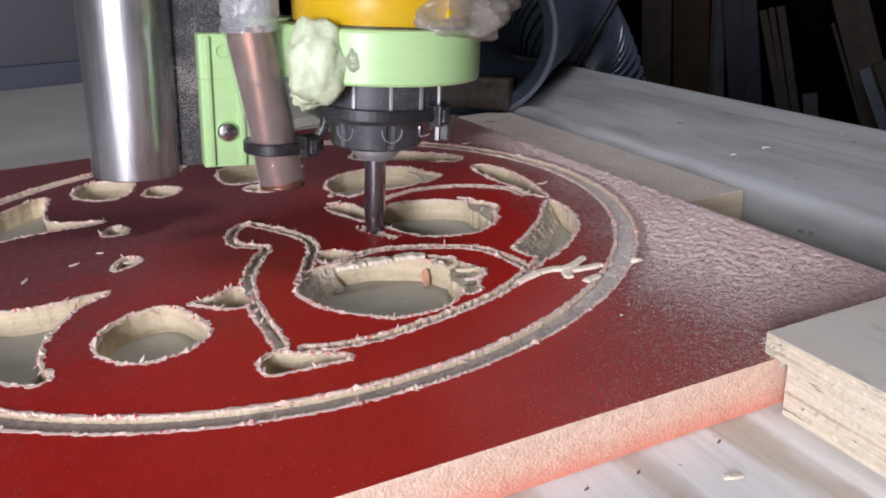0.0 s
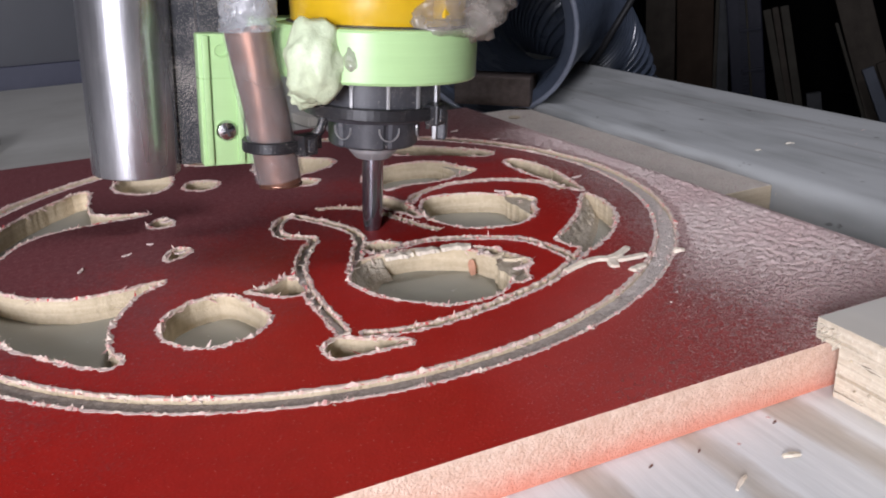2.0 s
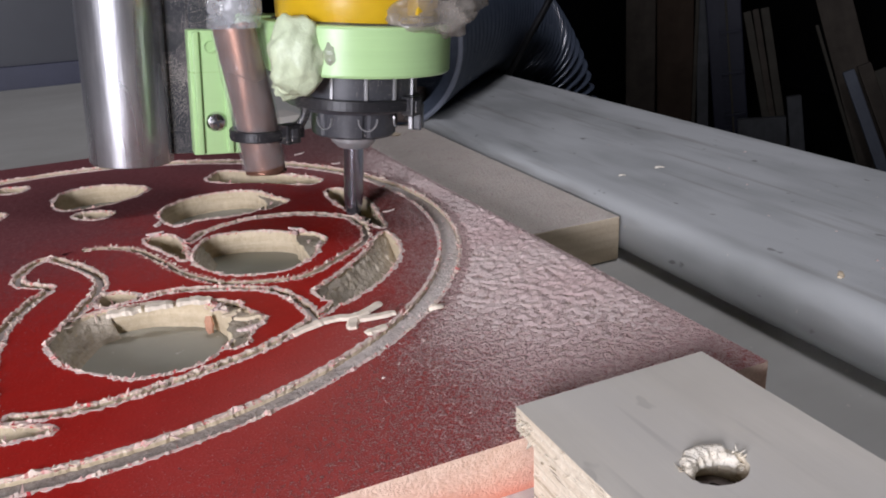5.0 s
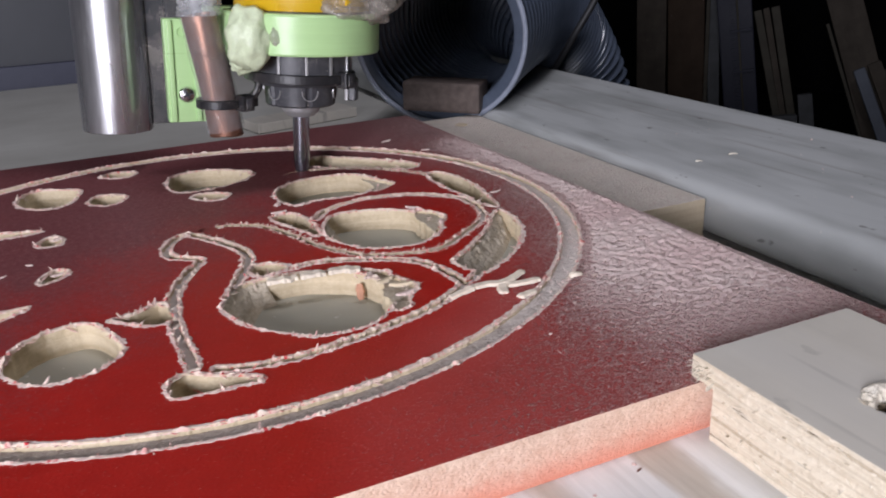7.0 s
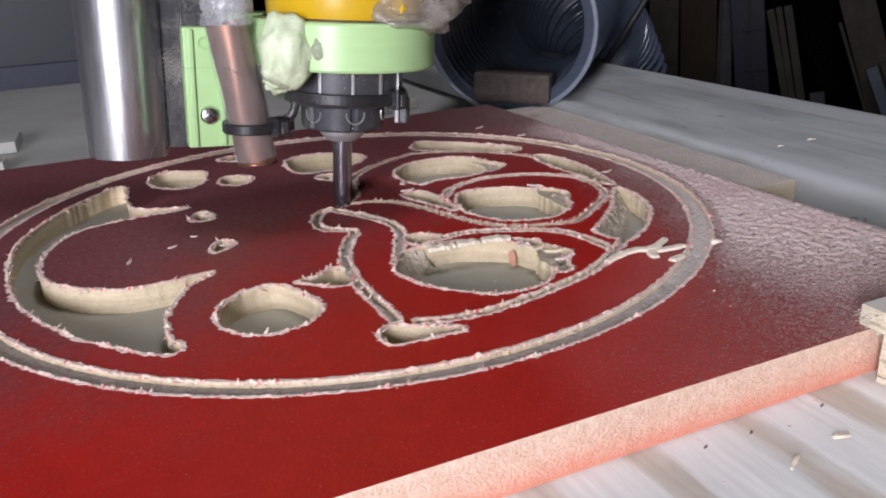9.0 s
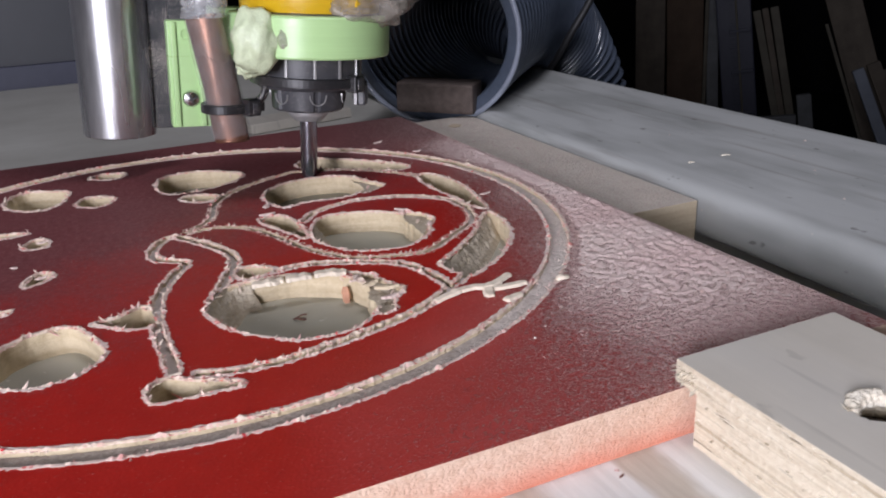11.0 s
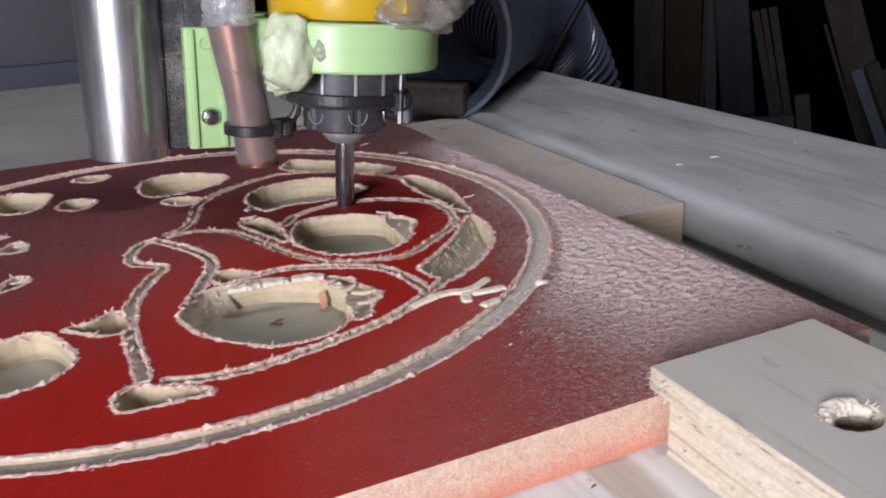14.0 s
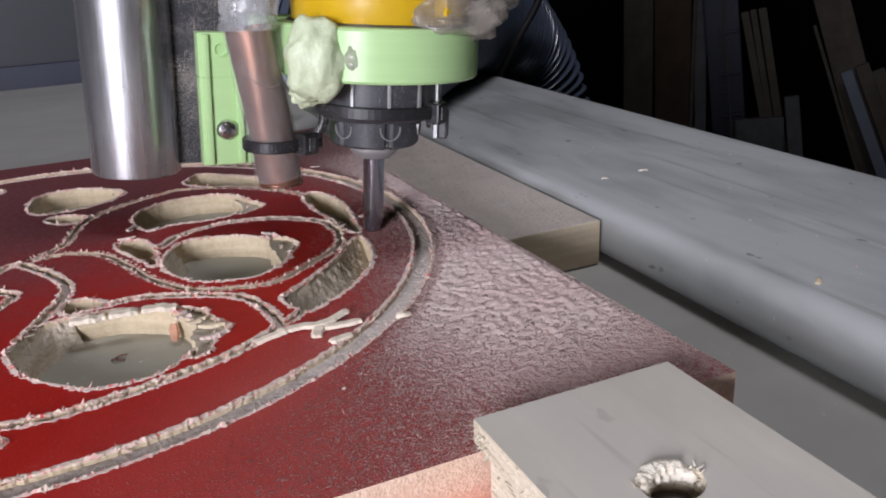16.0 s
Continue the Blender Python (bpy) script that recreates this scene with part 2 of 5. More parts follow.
def painted_slats():
    """White paint worn through to brown wood in stripes that run along y."""
    m, nt, b = material("spoilboard_face")
    sep = nt.nodes.new("ShaderNodeSeparateXYZ")
    nt.links.new(coords(nt), sep.inputs[0])
    wob = noise_tex(nt, coords(nt, (1, 0.25, 1)), 90, 4, 0.65)
    across = math_node(nt, "ADD", sep.outputs[0], math_node(nt, "MULTIPLY", math_node(nt, "SUBTRACT", wob, 0.5), 0.008))
    wave = math_node(nt, "SINE", math_node(nt, "MULTIPLY", math_node(nt, "SUBTRACT", across, 0.0617), 2 * math.pi / 0.0265))
    grain = noise_tex(nt, coords(nt, (6, 0.4, 1)), 60, 5, 0.65)
    paint = ramp(nt, grain, [(0.3, (0.62, 0.62, 0.60)), (0.7, (0.78, 0.78, 0.76))])
    bare = ramp(nt, grain, [(0.3, (0.36, 0.30, 0.23)), (0.7, (0.52, 0.46, 0.38))])
    patch = noise_tex(nt, coords(nt, (1, 0.4, 1)), 26, 3)
    worn = math_node(nt, "ADD", math_node(nt, "MULTIPLY", wave, 0.35), patch)
    col = mix(nt, ramp(nt, worn, [(0.60, grey(0)), (0.78, grey(0.85))]), paint, bare)
    nt.links.new(col, b.inputs["Base Color"])
    b.inputs["Roughness"].default_value = 0.62
    bump(nt, b, grain, 0.2, 0.0008)
    return m


def clear_film(name, tint, rough, alpha):
    m, nt, b = material(name)
    wob = noise_tex(nt, coords(nt), 160, 3)
    b.inputs["Base Color"].default_value = (*tint, 1)
    b.inputs["Roughness"].default_value = rough
    nt.links.new(ramp(nt, wob, [(0.3, grey(alpha * 0.7)), (0.7, grey(min(1, alpha * 1.4)))]), b.inputs["Alpha"])
    bump(nt, b, wob, 0.5, 0.002)
    return m


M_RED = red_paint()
M_WALL = raw_wood("cut_wood", (0.71, 0.60, 0.42), (0.51, 0.41, 0.26))
M_CHIP = raw_wood("torn_rim", (0.80, 0.70, 0.63), (0.60, 0.42, 0.37))
M_TORN = raw_wood("torn_pale", (0.84, 0.79, 0.68), (0.66, 0.57, 0.43), 0.8)
M_GROOVE = raw_wood("chewed_ledge", (0.60, 0.53, 0.42), (0.33, 0.27, 0.19), 1.0)
M_FIBRE = island_mix("wood_fibre", [(0.0, (0.80, 0.70, 0.58)), (0.55, (0.79, 0.63, 0.56)), (0.90, (0.77, 0.48, 0.44)), (0.98, (0.70, 0.20, 0.18)), (1.0, (0.7, 0.03, 0.05))])
M_DUST = island_mix("sawdust", [(0.0, (0.58, 0.40, 0.37)), (0.6, (0.70, 0.55, 0.51)), (1.0, (0.80, 0.69, 0.63))])
M_HEAP = raw_wood("heaped_sawdust", (0.78, 0.645, 0.595), (0.62, 0.425, 0.405), 0.8)
M_RING = ring_floor()
M_KERF = raw_wood("kerf_floor", (0.64, 0.58, 0.54), (0.44, 0.38, 0.35))
M_EDGE = board_edge()
M_SPOIL = painted_slats()
M_BACKING = grained("backing_face", (0.42, 0.405, 0.335), (0.31, 0.295, 0.23), (1, 1, 1), 20, 0.7, 0.1)
M_TABLE = grained("table_face", (0.55, 0.545, 0.50), (0.42, 0.41, 0.37), (0.3, 2, 1), 9, 0.7, 0.15)
M_BEAM = grained("beam_face", (0.47, 0.485, 0.475), (0.29, 0.30, 0.29), (3.2, 0.35, 1), 14, 0.75, 0.5, (0.53, 0.545, 0.535), 0.6)
M_BLOCK = simple("dusty_pine", (0.70, 0.62, 0.53), 0.9, vary=0.2, scale=150, bumps=1.0, dust=0.7, dust_colour=(0.80, 0.73, 0.64), depth=0.002)
M_BLOCK_END = raw_wood("pine_end", (0.74, 0.63, 0.46), (0.60, 0.48, 0.32))
M_PLY = grained("plywood_face", (0.70, 0.655, 0.57), (0.47, 0.44, 0.38), (3, 0.3, 1), 16, 0.6, 0.3, (0.60, 0.57, 0.51), 0.2)
M_PLY_EDGE = ply_edge()
M_STEEL = simple("brushed_steel", (0.48, 0.48, 0.495), 0.27, 0.9, 0.34, 75, (1, 1, 0.10), 0.35, dust=0.08, dust_colour=(0.75, 0.73, 0.70))
M_RUBBER = simple("dusty_rubber", (0.025, 0.027, 0.032), 0.7, vary=0.3, bumps=0.3, dust=0.40)
M_GREEN = simple("green_plastic", (0.43, 0.65, 0.30), 0.32, vary=0.05, scale=40, stretch=(0.3, 0.3, 14), bumps=0.15)
M_COPPER = simple("dull_copper", (0.27, 0.135, 0.09), 0.38, 0.75, 0.3, 45, (1, 1, 0.5), 0.1, dust=0.06)
M_FILM = clear_film("clear_vinyl", (0.60, 0.61, 0.62), 0.15, 0.36)
M_SHEATH = clear_film("thin_vinyl", (0.62, 0.62, 0.62), 0.12, 0.15)
M_SILICONE = clear_film("silicone", (0.30, 0.27, 0.23), 0.25, 0.5)
M_SPLIT = simple("split_wood", (0.76, 0.66, 0.53), 0.85, vary=0.2, scale=160, stretch=(0.4, 1, 1), bumps=0.5)
M_ORANGE = simple("stained_chip", (0.58, 0.30, 0.19), 0.85, vary=0.3, scale=160, bumps=0.5)
M_SHAVING = simple("brown_shaving", (0.16, 0.08, 0.06), 0.8, vary=0.3, bumps=0.3)
M_RESIN = simple("foamy_resin", (0.56, 0.64, 0.43), 0.4, vary=0.14, scale=130, bumps=0.4, depth=0.001)
M_YELLOW = simple("yellow_plastic", (0.60, 0.37, 0.006), 0.32, vary=0.06, scale=60, bumps=0.05)
M_BLACK = simple("black_plastic", (0.048, 0.049, 0.055), 0.42, vary=0.3, bumps=0.1, dust=0.14)
M_STRAP = simple("black_nylon", (0.015, 0.015, 0.017), 0.35, vary=0.3, bumps=0.05, dust=0.2)
M_NUT = simple("collet_steel", (0.40, 0.40, 0.40), 0.42, 0.55, 0.15, 90, bumps=0.1, dust=0.25)
M_BIT = simple("carbide", (0.30, 0.31, 0.35), 0.18, 0.95, 0.12, 90, (1, 1, 0.2), 0.04)
M_SCREW = simple("zinc_screw", (0.6, 0.6, 0.6), 0.25, 1.0, 0.15, 200, bumps=0.1)
M_HOSE = simple("duct_plastic", (0.085, 0.105, 0.145), 0.24, vary=0.2, scale=40, bumps=0.06)
# paler than the duct: the bead's bright highlight is put into its colour
M_WIRE = simple("highlit_bead", (0.28, 0.31, 0.38), 0.2, vary=0.2, scale=40, bumps=0.05)
M_CABLE = simple("cable_sheath", (0.02, 0.02, 0.022), 0.5, bumps=0.05)
M_IRON = simple("rusty_iron", (0.12, 0.092, 0.08), 0.7, 0.2, 0.5, 60, bumps=0.6, dust=0.12, dust_colour=(0.32, 0.28, 0.25))
M_PANEL = simple("grey_blue_panel", (0.054, 0.057, 0.066), 0.5, vary=0.08, scale=8, bumps=0.03)
# near-black base colour stands in for the room's lack of light
M_DARK = simple("unlit_wall", (0.018, 0.018, 0.02), 0.9, vary=0.4, scale=4, bumps=0.1)
M_RAIL = grained("dirty_rail", (0.30, 0.24, 0.20), (0.20, 0.16, 0.13), (3, 0.4, 1), 14, 0.85, 0.2)
M_PLANK = grained("old_plank", (0.21, 0.175, 0.14), (0.095, 0.08, 0.062), (1, 1, 0.1), 14, 0.8, 0.2)
M_PLANK_GREY = grained("grey_plank", (0.24, 0.25, 0.26), (0.11, 0.115, 0.12), (1, 1, 0.1), 14, 0.8, 0.2)
M_PLANK_BROWN = grained("brown_plank", (0.145, 0.095, 0.062), (0.07, 0.045, 0.03), (1, 1, 0.1), 14, 0.8, 0.2)
M_PLANK_PALE = grained("pale_plank", (0.19, 0.175, 0.14), (0.10, 0.09, 0.07), (1, 1, 0.1), 14, 0.8, 0.2)
M_PLANK_BLUE = grained("blue_plank", (0.36, 0.40, 0.48), (0.24, 0.27, 0.33), (1, 1, 0.1), 14, 0.7, 0.2)
M_CRATE = simple("blue_black_plastic", (0.05, 0.054, 0.085), 0.5, vary=0.2, scale=20)


# ---- mesh helpers ----
def mesh_of(name, bm, mats, smooth=False):
    me = bpy.data.meshes.new(name)
    bm.normal_update()
    bm.to_mesh(me)
    bm.free()
    for m in mats if isinstance(mats, (list, tuple)) else [mats]:
        me.materials.append(m)
    if smooth:
        me.shade_smooth() if smooth is True else me.set_sharp_from_angle(angle=radians(smooth))
        if smooth is not True:
            for p in me.polygons:
                p.use_smooth = True
    return me


def part(name, bm, mats, parent=None, label="", smooth=False, at=None):
    ob = new(name, mesh_of(name, bm, mats, smooth))
    if at is not None:
        ob.matrix_basis = at
    if parent is not None:
        ob.parent = parent
    return tagged(ob, label)


def thing(name, label, category, at=None, group="", kind=""):
    ob = new(name)
    if at is not None:
        ob.matrix_basis = at
    return tagged(ob, label, category, group, kind)


def box_bm(x0, x1, y0, y1, z0, z1, bevel=0.0, seg=2):
    bm = bmesh.new()
    bmesh.ops.create_cube(bm, size=1, matrix=Matrix.LocRotScale(((x0 + x1) / 2, (y0 + y1) / 2, (z0 + z1) / 2), None, (x1 - x0, y1 - y0, z1 - z0)))
    if bevel:
        bmesh.ops.bevel(bm, geom=bm.edges[:], offset=bevel, segments=seg, affect="EDGES", profile=0.6)
    return bm


def lathe(profile, seg=64, closed=True):
    """A turned body from (radius, height) pairs, about z."""
    bm = bmesh.new()
    rings = [[bm.verts.new((r * math.cos(2 * math.pi * i / seg), r * math.sin(2 * math.pi * i / seg), z)) for i in range(seg)] for r, z in profile]
    for a, b in zip(rings, rings[1:]):
        for i in range(seg):
            bm.faces.new((a[i], a[(i + 1) % seg], b[(i + 1) % seg], b[i]))
    if closed:
        bm.faces.new(rings[0][::-1])
        bm.faces.new(rings[-1])
    bmesh.ops.recalc_face_normals(bm, faces=bm.faces[:])
    return bm


def smooth_path(points, step):
    """A Catmull-Rom line through points, sampled about every step."""
    pts = [Vector(p) for p in points]
    pts = [2 * pts[0] - pts[1], *pts, 2 * pts[-1] - pts[-2]]
    out = []
    for a, b, c, d in zip(pts, pts[1:], pts[2:], pts[3:]):
        n = max(2, int((c - b).length / step))
        for i in range(n):
            t = i / n
            out.append(0.5 * (2 * b + (c - a) * t + (2 * a - 5 * b + 4 * c - d) * t * t + (3 * b - a - 3 * c + d) * t ** 3))
    return out + [pts[-2]]


def tube_bm(path, radius, seg=16, cap=True):
    """A tube along path; radius is a number or a function of the step and the angle."""
    bm = bmesh.new()
    rings = []
    up = Vector((0, 0, 1))
    for i, p in enumerate(path):
        d = (path[min(i + 1, len(path) - 1)] - path[max(i - 1, 0)]).normalized()
        side = d.cross(up)
        if side.length < 1e-3:
            side = d.cross(Vector((0, 1, 0)))
        side.normalize()
        top = side.cross(d)
        ring = []
        for j in range(seg):
            a = 2 * math.pi * j / seg
            r = radius(i, a) if callable(radius) else radius
            ring.append(bm.verts.new(p + r * (math.cos(a) * side + math.sin(a) * top)))
        rings.append(ring)
    for a, b in zip(rings, rings[1:]):
        for j in range(seg):
            bm.faces.new((a[j], a[(j + 1) % seg], b[(j + 1) % seg], b[j]))
    if cap:
        bm.faces.new(rings[0][::-1])
        bm.faces.new(rings[-1])
    bmesh.ops.recalc_face_normals(bm, faces=bm.faces[:])
    return bm


def lump(radii, amount, scale, seed, sub=4):
    """A lumpy blob."""
    bm = bmesh.new()
    bmesh.ops.create_icosphere(bm, subdivisions=sub, radius=1.0)
    off = Vector((seed * 3.1, seed * 1.7, seed * 5.3))
    for v in bm.verts:
        k = 1 + amount * noise.noise(v.co * scale + off) + 0.35 * amount * noise.noise(v.co * scale * 3 + off)
        v.co = Vector((v.co.x * radii[0], v.co.y * radii[1], v.co.z * radii[2])) * k
    return bm


# ---- room ----
def build_room():
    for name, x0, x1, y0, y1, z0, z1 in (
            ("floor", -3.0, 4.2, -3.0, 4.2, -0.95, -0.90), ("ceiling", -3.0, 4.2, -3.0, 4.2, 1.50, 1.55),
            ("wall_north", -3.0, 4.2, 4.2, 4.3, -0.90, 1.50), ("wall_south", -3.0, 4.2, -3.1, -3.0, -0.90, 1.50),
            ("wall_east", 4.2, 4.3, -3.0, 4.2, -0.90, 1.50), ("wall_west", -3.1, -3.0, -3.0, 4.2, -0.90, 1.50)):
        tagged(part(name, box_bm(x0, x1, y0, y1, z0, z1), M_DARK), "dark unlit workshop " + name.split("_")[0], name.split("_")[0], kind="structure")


def lean_board(name, label, x, y, z_top, width, thick, lean, mat, yaw=-42.0, back=6.0):
    """A board that stands on the floor and leans against the wall."""
    h = z_top + 0.90
    ob = part(name, box_bm(-width / 2, width / 2, 0, thick, 0, h, 0.004), mat, at=pose(x, y, -0.90, -back, lean, yaw))
    return tagged(ob, label, "board", "boards leaning at the back")


def build_background():
    for label, x, y, top, width, lean, mat in (
            ("dark greenish wide board leaning in the shade", 1.722, 1.900, 0.20, 0.096, -2.3, M_PLANK),
            ("brown rough-sawn board leaning in the shade", 1.779, 1.782, 0.26, 0.114, -3.1, M_PLANK_BROWN),
            ("thin pale batten standing on edge", 1.788, 1.720, 0.22, 0.012, -1.6, M_PLANK_PALE),
            ("narrow grey board behind a batten", 1.840, 1.713, 0.22, 0.036, -3.7, M_PLANK_GREY),
            ("olive weathered batten leaning with others", 2.021, 1.510, -0.131, 0.023, -14.3, M_PLANK_PALE),
            ("olive weathered batten leaning with others", 2.034, 1.507, -0.128, 0.019, -13.3, M_PLANK),
            ("olive weathered batten leaning with others", 2.054, 1.498, -0.126, 0.025, -12.8, M_PLANK_PALE),
            ("thin pale-edged sheet leaning steeply", 2.197, 1.298, -0.145, 0.010, -20.6, M_PLANK_PALE),
            ("dark brown panel behind a thin sheet", 2.285, 1.320, -0.05, 0.097, -19.1, M_PLANK),
            ("blue-grey painted board leaning in front", 2.244, 1.228, -0.271, 0.033, -23.5, M_PLANK_BLUE),
            ("brown board leaning beside a painted one", 2.311, 1.222, -0.256, 0.039, -23.7, M_PLANK),
            ("pale brown board leaning beside a painted one", 2.353, 1.197, -0.270, 0.036, -24.4, M_PLANK_PALE),
            ("brown board leaning at the end", 2.389, 1.178, -0.253, 0.046, -23.2, M_PLANK)):
        lean_board("leaning_board", label, x, y, top, width, 0.022, lean, mat)
    lean_board("offcut", "short grey-brown offcut standing on the floor", 1.917, 1.523, -0.460, 0.139, 0.03, -5.1, M_PLANK_GREY, back=2.0)
    lean_board("offcut", "narrow grey offcut standing on the floor", 2.026, 1.451, -0.391, 0.042, 0.03, -9.3, M_PLANK_GREY, back=2.0)
    crate = thing("plastic_rack", "dark blue plastic rack with cross ribs", "rack", pose(1.923, 1.632, -0.90, -2, -7.8, -42))
    part("panel", box_bm(-0.051, 0.051, 0, 0.03, 0, 1.1, 0.004), M_CRATE, crate)
    part("spine", box_bm(0.004, 0.010, -0.012, 0, 0, 1.1, 0.002), M_PLANK_PALE, crate, "pale worn spine")
    for z in (0.30, 0.43, 0.56, 0.685, 0.81):
        part("rib", box_bm(-0.018, 0.046, -0.012, 0, z, z + 0.010, 0.002), M_CRATE, crate)
    for k in range(44):
        part("slat", box_bm(-0.016, 0.003, -0.006, 0, 0.32 + 0.0125 * k, 0.326 + 0.0125 * k), M_CRATE, crate)


# ---- table ----
T = 0.0122      # board thickness
DEEP = 0.0078   # the openings end on the backing sheet


TABLE = -0.0335  # the table lies lower than the spoilboard


def build_table():
    ob = part("spoilboard", box_bm(-0.60, 0.1395, -0.60, 0.1465, TABLE, -T), M_SPOIL)
    tagged(ob, "light grey painted spoilboard with brown stains", "table", kind="structure")
    ob = part("table_top", box_bm(-0.90, 0.345, -0.70, 0.674, TABLE - 0.02, TABLE - 0.0005), M_TABLE)
    tagged(ob, "grey-green worn plywood table top", "table", kind="structure")
    beam = box_bm(0.2055, 0.3345, -0.70, 0.72, TABLE, -0.0117, 0.0095, 6)
    tagged(part("side_beam", beam, M_BEAM, smooth=40), "grey weathered pine side board with rounded edge", "board")
    rail = box_bm(0.205, 0.330, -0.70, 0.72, -0.30, TABLE - 0.0205)
    tagged(part("beam_rail", rail, M_RAIL), "dark rail under the table top", "rail", kind="structure")
    panel = thing("back_panel", "dark grey-blue painted panel behind the table", "panel")
    part("sheet", box_bm(-0.90, 0.123, 0.693, 0.707, TABLE - 0.02, 0.39, 0.002), M_PANEL, panel)
    # the shadow at the panel's foot, added as a strip in the rack's blue-black
    part("foot_shadow", box_bm(-0.90, 0.123, 0.683, 0.6928, TABLE - 0.02, -0.012, 0.002), M_CRATE, panel, "dark strip standing for the shadow along the foot")
    stop = thing("side_block", "pine strip covered with sawdust beside the board", "wood block")
    bm = box_bm(0.1465, 0.2030, -0.0200, 0.1943, TABLE, -0.0151, 0.0007)
    for fc in bm.faces:
        fc.material_index = 1 if fc.normal.y < -0.5 else 0
    part("strip", bm, [M_BLOCK, M_BLOCK_END], stop)
    bm = lathe([(0.0005, -0.015), (0.0036, -0.015), (0.0039, -0.0146), (0.0027, -0.0142)], 20)
    part("plug", bm, M_BLOCK_END, stop, "small round plug", at=pose(0.181, 0.169, 0))
    tagged(part("offcut", box_bm(-0.041, 0.041, -0.0137, 0.0137, 0, 0.007, 0.0005), M_PLY, at=pose(0.1230, 0.3280, TABLE, 0, 0, 12)), "thin pale plywood offcut on the table", "offcut")
    tagged(part("offcut", box_bm(-0.023, 0.016, -0.007, 0.007, 0, 0.007, 0.0005), M_PLY, at=pose(-0.1432, 0.3008, TABLE, 0, 0, -8)), "small white wood scrap on the table", "offcut")
    tagged(part("scrap_board", box_bm(-0.057, 0.034, -0.02, 0.02, 0, 0.008, 0.0008), M_TABLE, at=pose(-0.1554, 0.3719, TABLE, 0, 0, -4)), "grey board scrap lying on the table", "offcut")


def build_backing():
    ob = part("backing_sheet", box_bm(BX0 * MM + 0.004, BX1 * MM - 0.009, BY0 * MM + 0.004, BY1 * MM - 0.004, -T - 0.0001, -DEEP + 0.0002), M_BACKING)
    tagged(ob, "grey-olive backing sheet seen through the openings", "sheet")


